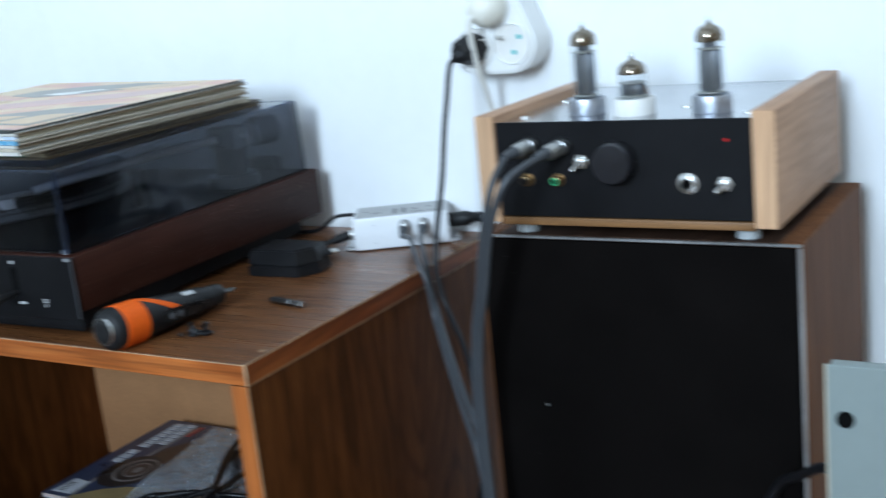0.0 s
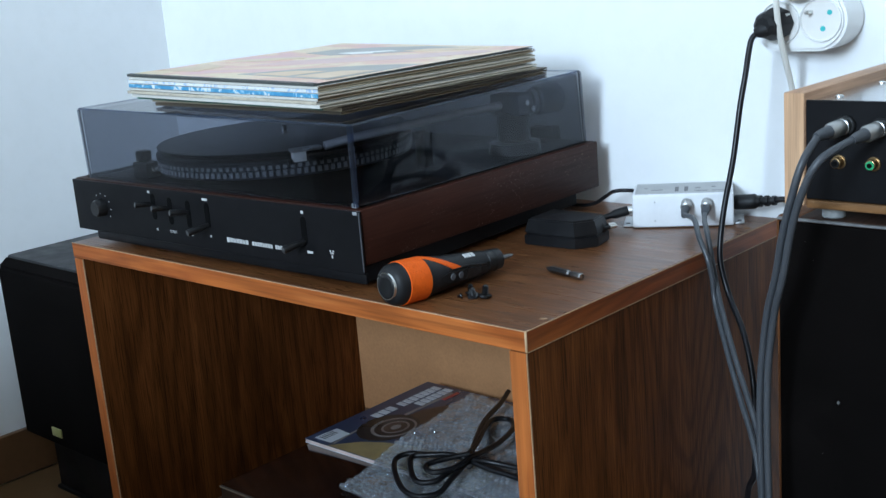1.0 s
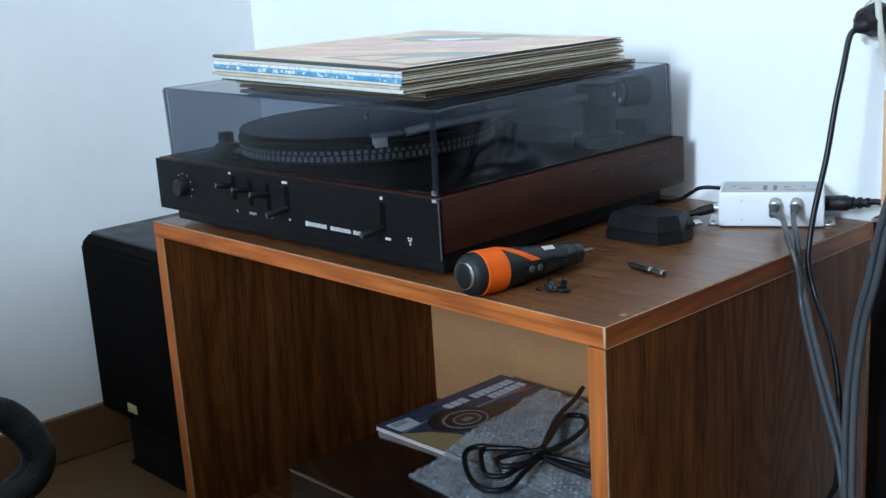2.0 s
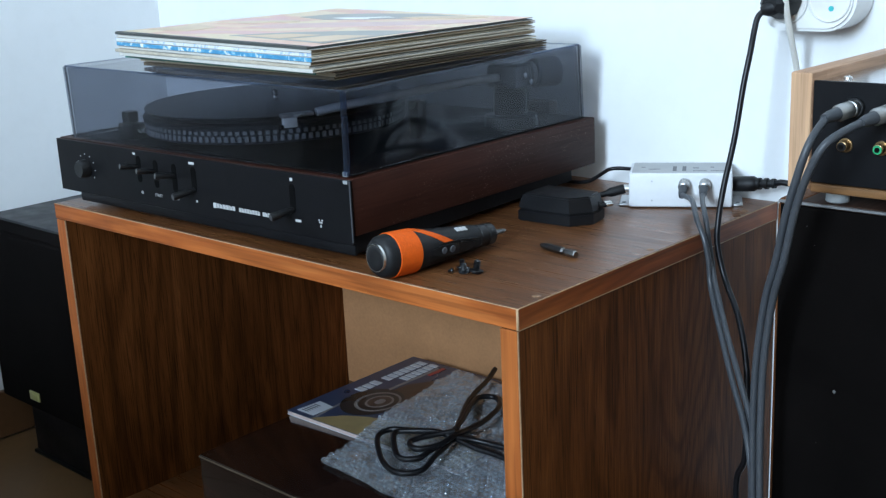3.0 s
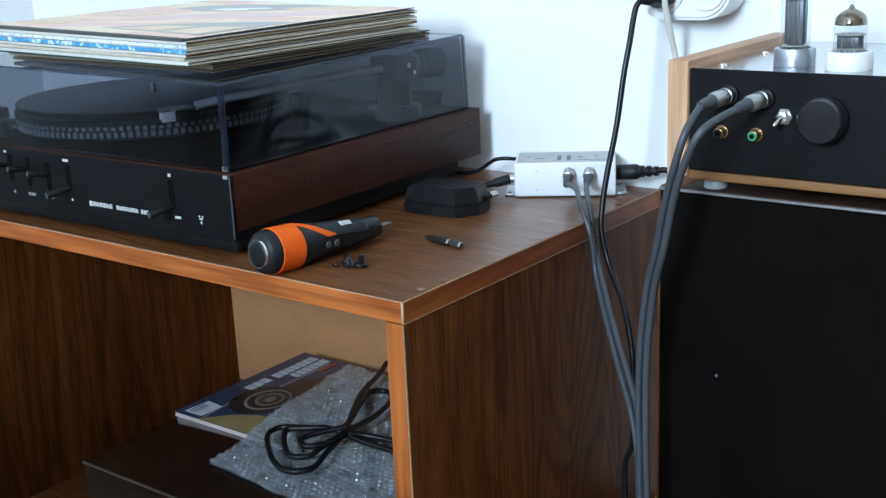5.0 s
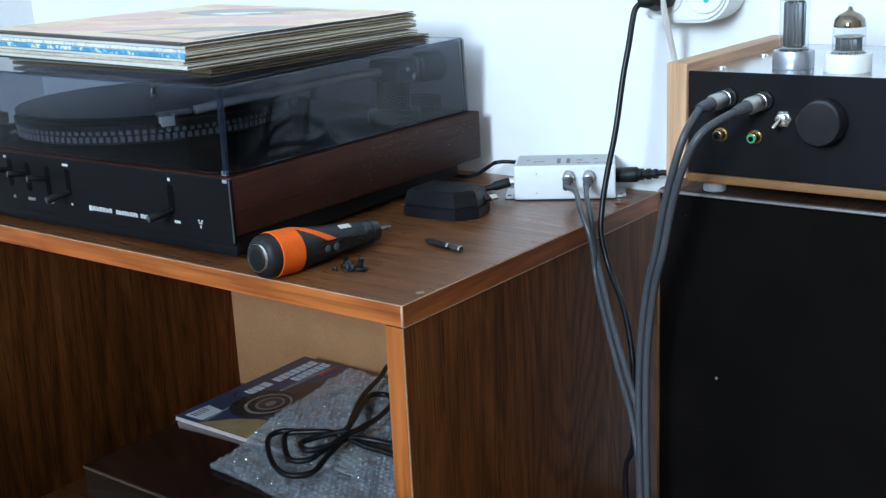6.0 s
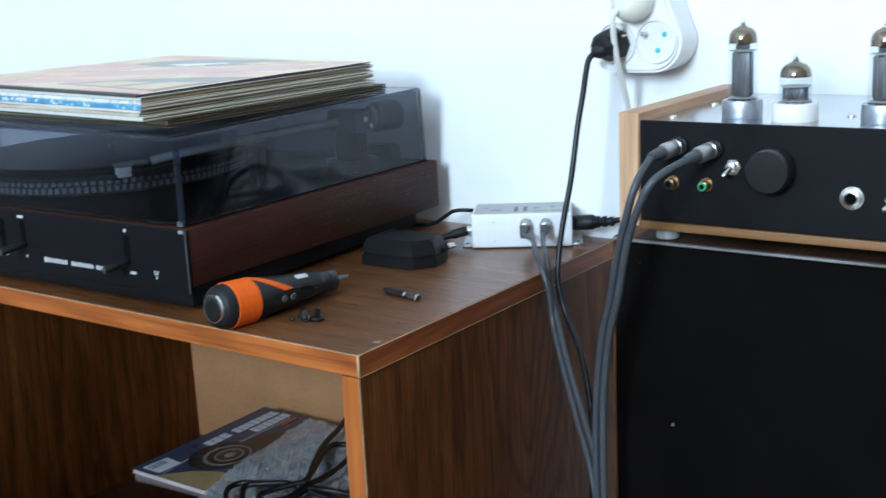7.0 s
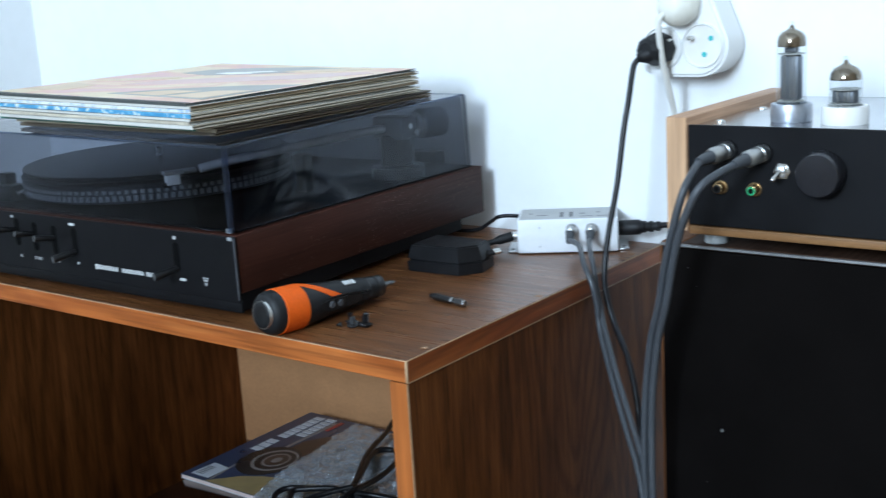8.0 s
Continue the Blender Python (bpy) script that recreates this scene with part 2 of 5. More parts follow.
LABEL = plain("grey_label_film", (0.36, 0.36, 0.355), 0.42, vary=0.05, scale=160)
INK = plain("dark_ink", (0.13, 0.13, 0.135), 0.6)
PLUGMETAL = plain("dull_nickel", (0.42, 0.42, 0.41), 0.38, 1.0, vary=0.2, scale=200)
PALE_INK = plain("pale_ink", (0.5, 0.5, 0.49), 0.55, vary=0.05)
ARM_METAL = plain("dull_tube_metal", (0.62, 0.62, 0.63), 0.45, 0.3, vary=0.15, scale=120)
KNOB = plain("turned_black_knob", (0.012, 0.012, 0.0145), 0.24, spec=0.6, vary=0.2, scale=120)
SOCKET_ALU = plain("dull_socket_aluminium", (0.40, 0.42, 0.46), 0.4, 1.0, vary=0.3, scale=110)
GOLD = plain("gilded_brass", (0.30, 0.20, 0.10), 0.3, 1.0)
GREEN = plain("green_insert", (0.02, 0.33, 0.13), 0.4)
TEAL = plain("teal_shutter", (0.03, 0.42, 0.42), 0.4)
ORANGE = plain("orange_rubber", (0.74, 0.105, 0.008), 0.6, spec=0.15, vary=0.12, scale=420, bump=0.5)
DARKSTEEL = plain("blackened_steel", (0.16, 0.155, 0.15), 0.38, 1.0, vary=0.25, scale=200)
GUNGREY = plain("anode_grey", (0.11, 0.115, 0.125), 0.45, 0.6, vary=0.2, scale=120)
GETTER = plain("getter_mirror", (0.26, 0.205, 0.15), 0.1, 1.0, vary=0.35, scale=70)
MICA = plain("mica", (0.34, 0.33, 0.30), 0.4)
FELT_GREY = plain("grey_rubber_foot", (0.36, 0.38, 0.38), 0.6)
CLOTH = speaker_cloth()
DARKVINYL = plain("black_vinyl_cabinet", (0.014, 0.0145, 0.016), 0.55, vary=0.2, scale=250, bump=0.12)
BADGE = plain("olive_gilt_badge", (0.42, 0.4, 0.16), 0.4, 0.3)
GREYPAINT = plain("grey_green_enamel", (0.20, 0.235, 0.225), 0.5, vary=0.05, scale=60, bump=0.03)
SMOKE = see_through("smoked_acrylic", (0.655, 0.675, 0.715), 0.03, 1.38)
SMOKE_BROWN = plain("dark_brown_acrylic", (0.016, 0.008, 0.0065), 0.13, vary=0.5, scale=30, coat=0.6, rvary=0.06)
CLEAR_EDGE = see_through("acrylic_corner", (0.42, 0.50, 0.64), 0.05, 1.6, 0.05, (0.45, 0.56, 0.72))
GLASS = see_through("tube_glass", (0.93, 0.95, 0.96), 0.02, 1.5)
PANE = see_through("window_glass", (0.97, 0.98, 0.98), 0.01, 1.45)
BUBBLE = see_through("bubble_film", (0.89, 0.91, 0.93), 0.07, 2.3, 0.19, (0.75, 0.80, 0.85))
VINYL = grooves("record_vinyl")
TILE = tile_mat("floor_tile", (0.080, 0.040, 0.014), (0.112, 0.058, 0.022), 0.4)
SKIRT = tile_mat("skirting_tile", (0.11, 0.05, 0.02), (0.145, 0.07, 0.03), 0.45)
GROUT = plain("grout", (0.17, 0.13, 0.09), 0.85, scale=200)
LED_RED, _nt, _bs = nodes_of("red_led")
_bs.inputs["Base Color"].default_value = (0.5, 0.01, 0.01, 1)
_bs.inputs["Emission Color"].default_value = (1, 0.03, 0.02, 1)
_bs.inputs["Emission Strength"].default_value = 0.15
ART_TOP = art_paper("cover_print", [(0.28, (0.66, 0.52, 0.30)), (0.42, (0.72, 0.55, 0.36)), (0.5, (0.68, 0.40, 0.28)), (0.58, (0.66, 0.36, 0.33)), (0.75, (0.62, 0.42, 0.42))], 5.5)
CARD_DARK = plain("dark_card", (0.05, 0.055, 0.05), 0.5, vary=0.3, scale=140)
CARD_WHITE = plain("white_card", (0.54, 0.52, 0.47), 0.6, vary=0.1, scale=140)
CARD_CREAM = plain("yellowed_card", (0.50, 0.43, 0.31), 0.65, vary=0.16, scale=140)
CARD_UMBER = plain("umber_card", (0.10, 0.075, 0.05), 0.7, vary=0.3, scale=140)
CARD_SPECK = art_paper("speckled_spine", [(0.42, (0.62, 0.64, 0.66)), (0.54, (0.66, 0.66, 0.64)), (0.6, (0.25, 0.4, 0.62)), (0.7, (0.6, 0.62, 0.64))], 110)
CARD_EDGE = plain("rubbed_card_edge", (0.46, 0.40, 0.31), 0.7, vary=0.3, scale=180)
CARD_GREEN = plain("green_card", (0.05, 0.16, 0.12), 0.55, vary=0.2, scale=140)
CARD_BLUE = art_paper("blue_print", [(0.46, (0.045, 0.24, 0.42)), (0.56, (0.11, 0.37, 0.55)), (0.62, (0.55, 0.63, 0.70)), (0.7, (0.7, 0.72, 0.72))], 85)
CARD_BROWN = plain("brown_card", (0.22, 0.15, 0.08), 0.65, vary=0.2, scale=140)
MAG_BLUE = plain("navy_print", (0.035, 0.05, 0.095), 0.3, vary=0.25, scale=25)
MAG_TAN = plain("sand_print", (0.30, 0.22, 0.10), 0.32, vary=0.3, scale=40)
MAG_BROWN = plain("umber_print", (0.06, 0.035, 0.025), 0.32, vary=0.4, scale=60)
MAG_GREY = plain("tyre_print", (0.02, 0.018, 0.018), 0.32, vary=0.3)
MAG_SILVER = plain("rim_print", (0.22, 0.2, 0.19), 0.32, vary=0.3)
MAG_WHITE = plain("white_print", (0.55, 0.58, 0.62), 0.35, vary=0.05)
MAG_RED = plain("red_print", (0.4, 0.05, 0.04), 0.35)
PAGES = plain("page_edges", (0.62, 0.5, 0.46), 0.7, vary=0.2, scale=400)
SKYBLUE_INK = plain("white_figure_ink", (0.74, 0.74, 0.7), 0.4, vary=0.06)
SLATE_INK = plain("slate_ink", (0.30, 0.28, 0.25), 0.4, vary=0.25, scale=30)
ROSE_INK = plain("rose_ink", (0.62, 0.40, 0.36), 0.4, vary=0.15, scale=30)
SAND_INK = plain("sand_ink", (0.62, 0.45, 0.29), 0.4, vary=0.15, scale=30)


# ---------- building helpers ----------
ORIGIN = {}


def thing(name, loc, label, category, group="", kind=""):
    ob = new(name)
    ob.location = loc
    ob.empty_display_size = 0.05
    ORIGIN[ob.name] = Vector(loc)
    return tagged(ob, label, category, group, kind)


def mesh_of(name, bm, mats, origin, smooth):
    bmesh.ops.translate(bm, verts=bm.verts, vec=-origin)
    bmesh.ops.recalc_face_normals(bm, faces=bm.faces)
    me = bpy.data.meshes.new(name)
    bm.to_mesh(me)
    bm.free()
    for m in mats if isinstance(mats, (list, tuple)) else [mats]:
        me.materials.append(m)
    if smooth:
        me.polygons.foreach_set("use_smooth", [True] * len(me.polygons))
        me.set_sharp_from_angle(angle=radians(smooth if smooth > 1 else 40))
    return me


def part(name, bm, mats, parent, label="", smooth=40):
    """Links a bmesh, given in the room's coordinates, as one mesh under a thing or a part."""
    o = ORIGIN[parent.name]
    ob = new(name, mesh_of(name, bm, mats, o, smooth))
    ob.parent = parent
    ORIGIN[ob.name] = o
    return tagged(ob, label)


def solo(name, bm, mats, label, category, group="", kind="", smooth=40, origin=None):
    """A thing that is one mesh; its origin lies at the middle of its base."""
    co = [v.co for v in bm.verts]
    if origin is None:
        origin = Vector(((min(c.x for c in co) + max(c.x for c in co)) / 2, (min(c.y for c in co) + max(c.y for c in co)) / 2, min(c.z for c in co)))
    ob = new(name, mesh_of(name, bm, mats, origin, smooth))
    ob.location = origin
    ORIGIN[ob.name] = Vector(origin)
    return tagged(ob, label, category, group, kind)


def box(x0, x1, y0, y1, z0, z1, bevel=0.0, seg=2, bm=None, mat=0):
    part_bm = bmesh.new()
    bmesh.ops.create_cube(part_bm, size=1)
    bmesh.ops.scale(part_bm, vec=(x1 - x0, y1 - y0, z1 - z0), verts=part_bm.verts)
    bmesh.ops.translate(part_bm, vec=((x0 + x1) / 2, (y0 + y1) / 2, (z0 + z1) / 2), verts=part_bm.verts)
    if bevel:
        bmesh.ops.bevel(part_bm, geom=part_bm.edges[:], offset=bevel, segments=seg, profile=0.5, affect="EDGES")
    return join(part_bm, bm, mat)


def join(src, bm, mat=0):
    for f in src.faces:
        f.material_index = mat
    if bm is None:
        return src
    me = bpy.data.meshes.new("tmp")
    src.to_mesh(me)
    src.free()
    bm.from_mesh(me)
    bpy.data.meshes.remove(me)
    return bm


def aim(p0, p1):
    """A pose at p0 whose z runs towards p1."""
    d = Vector(p1) - Vector(p0)
    return Matrix.Translation(p0) @ d.to_track_quat("Z", "Y").to_matrix().to_4x4()


def lathe(profile, p0, p1, seg=24, bm=None, mat=0):
    """A turned body: (distance along p0 to p1, radius) pairs, closed at both ends."""
    b = bmesh.new()
    rings = []
    for s, r in profile:
        rings.append([b.verts.new((r * math.cos(2 * math.pi * k / seg), r * math.sin(2 * math.pi * k / seg), s)) for k in range(seg)])
    for a, c in zip(rings, rings[1:]):
        for k in range(seg):
            b.faces.new((a[k], a[(k + 1) % seg], c[(k + 1) % seg], c[k]))
    b.faces.new(rings[0][::-1])
    b.faces.new(rings[-1])
    bmesh.ops.transform(b, matrix=aim(p0, p1), verts=b.verts)
    return join(b, bm, mat)


def rod(p0, p1, r, seg=16, bm=None, mat=0, edge=0.0):
    n = (Vector(p1) - Vector(p0)).length
    e = min(edge, n / 3, r * 0.6)
    prof = [(0, r), (n, r)] if not e else [(0, r - e), (e, r), (n - e, r), (n, r - e)]
    return lathe(prof, p0, p1, seg, bm, mat)


def smooth_line(pts, per=8):
    """A Catmull-Rom line through the points."""
    P = [Vector(p) for p in pts]
    P = [2 * P[0] - P[1]] + P + [2 * P[-1] - P[-2]]
    out = []
    for i in range(1, len(P) - 2):
        a, b, c, d = P[i - 1 : i + 3]
        for k in range(per):
            t = k / per
            out.append(0.5 * (2 * b + (c - a) * t + (2 * a - 5 * b + 4 * c - d) * t * t + (3 * b - a - 3 * c + d) * t ** 3))
    return out + [P[-2]]


def sweep(pts, r, seg=10, per=8, bm=None, mat=0, flat=1.0, ribs=0.0, every=2):
    """A cord along a smooth line; ribs alternates the radius, as on a corrugated hose."""
    L = smooth_line(pts, per)
    b = bmesh.new()
    rings, n = [], Vector((0, 0, 1))
    for i, p in enumerate(L):
        t = (L[min(i + 1, len(L) - 1)] - L[max(i - 1, 0)]).normalized()
        n = (n - t * n.dot(t))
        n = n.normalized() if n.length > 1e-4 else t.orthogonal().normalized()
        u = t.cross(n)
        rr = r * (1 + ribs * (1 if (i // every) % 2 else -1))
        rings.append([b.verts.new(p + rr * (math.cos(2 * math.pi * k / seg) * n * flat + math.sin(2 * math.pi * k / seg) * u)) for k in range(seg)])
    for a, c in zip(rings, rings[1:]):
        for k in range(seg):
            b.faces.new((a[k], a[(k + 1) % seg], c[(k + 1) % seg], c[k]))
    b.faces.new(rings[0][::-1])
    b.faces.new(rings[-1])
    return join(b, bm, mat)


def prism(outline, z0, z1, m=None, bm=None, mat=0, bevel=0.0):
    """An outline in the xy plane raised from z0 to z1, then posed by m."""
    b = bmesh.new()
    f = b.faces.new([b.verts.new((x, y, z0)) for x, y in outline])
    r = bmesh.ops.extrude_face_region(b, geom=[f])
    bmesh.ops.translate(b, vec=(0, 0, z1 - z0), verts=[v for v in r["geom"] if isinstance(v, bmesh.types.BMVert)])
    bmesh.ops.recalc_face_normals(b, faces=b.faces)
    if bevel:
        bmesh.ops.bevel(b, geom=[e for e in b.edges if abs(e.verts[0].co.z - e.verts[1].co.z) < 1e-6], offset=bevel, segments=2, affect="EDGES")
    if m is not None:
        bmesh.ops.transform(b, matrix=m, verts=b.verts)
    return join(b, bm, mat)


def moved(bm, m):
    bmesh.ops.transform(bm, matrix=m, verts=bm.verts)
    return bm


def lettering(text, size, m, mat, parent, name="lettering"):
    cu = bpy.data.curves.new("text", "FONT")
    cu.body, cu.size, cu.extrude, cu.align_x = text, size, 0.0001, "CENTER"
    tmp = new("text", cu)
    bpy.context.view_layer.update()
    me = bpy.data.meshes.new_from_object(tmp.evaluated_get(bpy.context.evaluated_depsgraph_get()))
    bpy.data.objects.remove(tmp)
    b = bmesh.new()
    b.from_mesh(me)
    bpy.data.meshes.remove(me)
    moved(b, m)
    return part(name, b, mat, parent, smooth=0)


# ---------- the room ----------
WT = 0.12


def setting(name, bm, mats, label, category):
    return solo(name, bm, mats, label, category, kind="structure", smooth=0, origin=Vector((0, 0, 0)))


floor = setting("floor", box(X0 - WT, X1 + WT, Y0 - WT, Y1 + WT, -0.12, -0.004), GROUT, "floor of brown ceramic tiles with grey-brown grout", "floor")
setting("ceiling", box(X0 - WT, X1 + WT, Y0 - WT, Y1 + WT, H, H + 0.12), PAINT, "plain white painted ceiling", "ceiling")
setting("wall_back", box(X0 - WT, X1 + WT, Y1, Y1 + WT, -0.004, H), PAINT, "white painted plaster wall behind the furniture", "wall")
setting("wall_left", box(X0 - WT, X0, Y0, Y1, -0.004, H), PAINT, "white painted plaster side wall", "wall")
setting("wall_right", box(X1, X1 + WT, Y0, Y1, -0.004, H), BEIGE, "plain beige painted wall", "wall")
fw = box(X0 - WT, WX0, Y0 - WT, Y0, -0.004, H)
box(WX1, X1 + WT, Y0 - WT, Y0, -0.004, H, bm=fw)
box(WX0, WX1, Y0 - WT, Y0, -0.004, WZ0, bm=fw)
box(WX0, WX1, Y0 - WT, Y0, WZ1, H, bm=fw)
setting("wall_front", fw, BEIGE, "beige painted wall with a window", "wall")
# added out of view: blocks window light from the lower left wall and floor
setting("unseen_shade_slab", box(X0, -0.02, -0.82, -0.72, -0.004, 0.55, 0.003), BEIGE, "unseen low beige slab added to shade the lower left wall", "wall")
win = thing("window_1", ((WX0 + WX1) / 2, Y0 - 0.06, WZ0), "white framed double window", "window", kind="structure")
xm = (WX0 + WX1) / 2
for a, b_, c, d in ((WX0, WX0 + 0.05, WZ0, WZ1), (WX1 - 0.05, WX1, WZ0, WZ1), (WX0 + 0.05, WX1 - 0.05, WZ0, WZ0 + 0.05), (WX0 + 0.05, WX1 - 0.05, WZ1 - 0.05, WZ1), (xm - 0.03, xm + 0.03, WZ0 + 0.05, WZ1 - 0.05)):
    part("window_frame", box(a, b_, Y0 - 0.10, Y0 - 0.05, c, d, 0.004), WHITE_PL, win)
for a, b_ in ((WX0 + 0.05, xm - 0.03), (xm + 0.03, WX1 - 0.05)):
    pane = part("pane", box(a, b_, Y0 - 0.079, Y0 - 0.073, WZ0 + 0.05, WZ1 - 0.05), PANE, win)
    pane.visible_shadow = False

# ---------- cabinet ----------
T, BT = 0.435, 0.019          # height of the top, board thickness
CX, CD = -0.710, 0.4375        # left end and depth
cab = thing("cabinet", (CX / 2, CD / 2, 0), "open walnut laminate cabinet with orange cherry edge banding", "cabinet")
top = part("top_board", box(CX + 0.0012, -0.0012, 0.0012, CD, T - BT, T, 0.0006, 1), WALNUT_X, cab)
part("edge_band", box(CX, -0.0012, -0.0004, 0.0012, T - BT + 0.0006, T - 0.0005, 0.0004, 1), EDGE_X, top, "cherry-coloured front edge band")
part("edge_band", box(-0.0012, 0.0004, -0.0004, CD, T - BT + 0.0006, T - 0.0005, 0.0004, 1), EDGE_Y, top, "cherry-coloured side edge band, darkened for its shaded side")
part("worn_edge", box(-0.0016, 0.0006, -0.0007, 0.0012, T - BT + 0.0004, T + 0.0001, 0.0005, 1), WORN, top, "pale chipped corner of the banding")
part("worn_edge", box(-0.0006, 0.0006, 0.0012, CD, T - BT, T - BT + 0.0006), WORN, top, "pale glue line under the banding")
part("worn_edge", box(CX, -0.0012, -0.0005, 0.0, T - 0.0005, T + 0.0001), WORN, top, "pale rubbed upper edge of the banding")
part("worn_edge", box(-0.0002, 0.0006, 0.0012, CD, T - 0.0006, T + 0.0001), WORN, top, "pale rubbed upper edge of the banding")
for y in (0.035, 0.206, 0.384):
    part("screw_cap", lathe([(0, 0.0036), (0.0005, 0.0036), (0.0008, 0.0031)], (-0.0085, y, T - 0.0003), (-0.0085, y, T + 1), 16), PLUGCAP, top, "round brown screw cap")
for a, b_ in ((CX + 0.0005, CX + BT), (-BT, -0.0005)):
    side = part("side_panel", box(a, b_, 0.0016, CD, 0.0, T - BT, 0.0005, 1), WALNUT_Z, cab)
    part("edge_band", box(a, b_, -0.0002, 0.0016, 0.0, T - BT - 0.0006, 0.0004, 1), EDGE_Z, side, "cherry-coloured upright edge band")
    part("worn_edge", box(b_ - 0.0004, b_ + 0.0002, -0.0004, 0.0010, 0.0, T - BT - 0.0006), WORN, side, "pale rubbed corner of the banding")
part("back_panel", box(CX + BT, -BT, CD - 0.006, CD - 0.002, 0.03, T - BT), FIBRE, cab, "thin tan fibreboard back")
bot = part("bottom_board", box(CX + BT, -BT, 0.0016, CD - 0.006, 0.02, 0.02 + BT), WALNUT_X, cab)
part("edge_band", box(CX + BT, -BT, -0.0002, 0.0016, 0.02, 0.02 + BT, 0.0004, 1), EDGE_X, bot, "cherry-coloured edge band")

# ---------- turntable ----------
PX0, PX1, PY0, PY1 = -0.702, -0.207, 0.010, 0.402
PZ0, PZ1 = 0.460, 0.514
tt = thing("turntable", ((PX0 + PX1) / 2, (PY0 + PY1) / 2, T), "vintage turntable with mahogany plinth, black front and smoked dust cover", "turntable")
part("base", prism([(PX0 + 0.03, PY0 + 0.005), (PX1 - 0.006, PY0 + 0.005), (PX1 - 0.02, PY1 - 0.02), (PX0 + 0.03, PY1 - 0.02)], T + 0.006, PZ0, bevel=0.001), BLACK, tt, "recessed black base tray")
for x in (PX0 + 0.06, PX1 - 0.05):
    for y in (PY0 + 0.05, PY1 - 0.05):
        part("foot", rod((x, y, T), (x, y, T + 0.006), 0.016, 20, edge=0.002), BLACK_SOFT, tt)
plinth = part("plinth", box(PX0 + 0.001, PX1, PY0 + 0.003, PY1, PZ0, PZ1, 0.0015), MAHOGANY, tt, "dark mahogany veneered plinth")
front = part("front_panel", box(PX0, PX1 + 0.0006, PY0 - 0.001, PY0 + 0.002, 0.452, PZ1 - 0.001, 0.0006, 1), BLACK, tt, "matt black front panel with controls")
part("panel_edge", box(PX1 - 0.0002, PX1 + 0.001, PY0 - 0.0014, PY0 - 0.0004, 0.455, PZ1 - 0.0015), GUNGREY, front, "worn bright corner of the panel")
part("skirt", box(PX0 + 0.035, PX1 - 0.001, PY0 + 0.002, PY0 + 0.006, 0.4415, 0.4525, 0.001), BLACK, front, "black lower skirt")
deck = part("deck", box(PX0 + 0.012, PX1 - 0.008, PY0 + 0.012, PY1 - 0.01, PZ1, PZ1 + 0.002, 0.0006, 1), BLACK, tt, "black top deck")
FY = PY0 - 0.001
# rotary selector
kx, kz = -0.643, 0.4825
part("selector_knob", lathe([(0, 0.0105), (0.009, 0.0098), (0.011, 0.0085)], (kx, FY, kz), (kx, FY - 1, kz), 28), BLACK_GLOSS, front, "small black rotary knob")
for k in range(9):
    a = radians(-130 + k * 32)
    part("scale_mark", box(kx + 0.0175 * math.sin(a) - 0.0007, kx + 0.0175 * math.sin(a) + 0.0007, FY - 0.0003, FY + 0.0002, kz + 0.0165 * math.cos(a) - 0.0007, kz + 0.0165 * math.cos(a) + 0.0007), PALE_INK, front)
# sliding levers in slots with rounded ends
# near-black for flat inlays: the shade inside slots and holes as colour
HOLE_SHADE = plain("hole_shade_black", (0.003, 0.003, 0.003), 0.9, spec=0.05)
LEVER_TIP = plain("worn_lever_tip", (0.05, 0.05, 0.05), 0.4, vary=0.3, scale=300)


def slot_outline(x, z0, z1, r):
    arc = [radians(a) for a in range(0, 181, 30)]
    return [(x + r * math.cos(a), z1 - r + r * math.sin(a)) for a in arc] + [(x - r * math.cos(a), z0 + r - r * math.sin(a)) for a in arc]


def lever(x, z0, z1, at, dx, dz, reach, r=0.0029):
    part("slot", prism(slot_outline(x, z0, z1, 0.0040), -FY - 0.0004, -FY + 0.0003, UPRIGHT), HOLE_SHADE, front, "lever slot, a flat inlay in shade black")
    tip = Vector((x - dx, FY - reach, at + dz))
    lv = part("lever", lathe([(0, r * 0.8), (reach * 0.4, r), (reach * 1.0, r * 1.25), (reach * 1.06, r * 1.05)], (x, FY, at), tip, 14), BLACK_GLOSS, front, "black stub lever with a worn tip")
    d = (tip - Vector((x, FY, at))).normalized()
    p = Vector((x, FY, at)) + d * reach * 1.05
    part("lever_tip", lathe([(0, r * 1.0), (0.0004, r * 0.9)], p, p + d, 14), LEVER_TIP, lv, "worn grey tip")


UPRIGHT = Matrix(((1, 0, 0, 0), (0, 0, -1, 0), (0, 1, 0, 0), (0, 0, 0, 1)))
lever(-0.5375, 0.4770, 0.5065, 0.4945, 0.006, 0.003, 0.020)
lever(-0.5065, 0.4740, 0.5045, 0.4925, 0.006, 0.003, 0.020)
lever(-0.4735, 0.4730, 0.5035, 0.4905, 0.006, 0.003, 0.020)
lever(-0.4400, 0.4760, 0.5035, 0.4790, 0.005, -0.0035, 0.024, 0.0032)
lever(-0.2860, 0.4740, 0.5020, 0.4770, 0.005, -0.0035, 0.024, 0.0032)
TEXT_FRONT = pose(0, 0, 0, 90, 0, 0)
for txt, x in (("45", -0.5355), ("START", -0.505), ("STOP", -0.473)):
    lettering(txt, 0.0046, Matrix.Translation((x, FY - 0.0003, 0.4645)) @ TEXT_FRONT, PALE_INK, front)
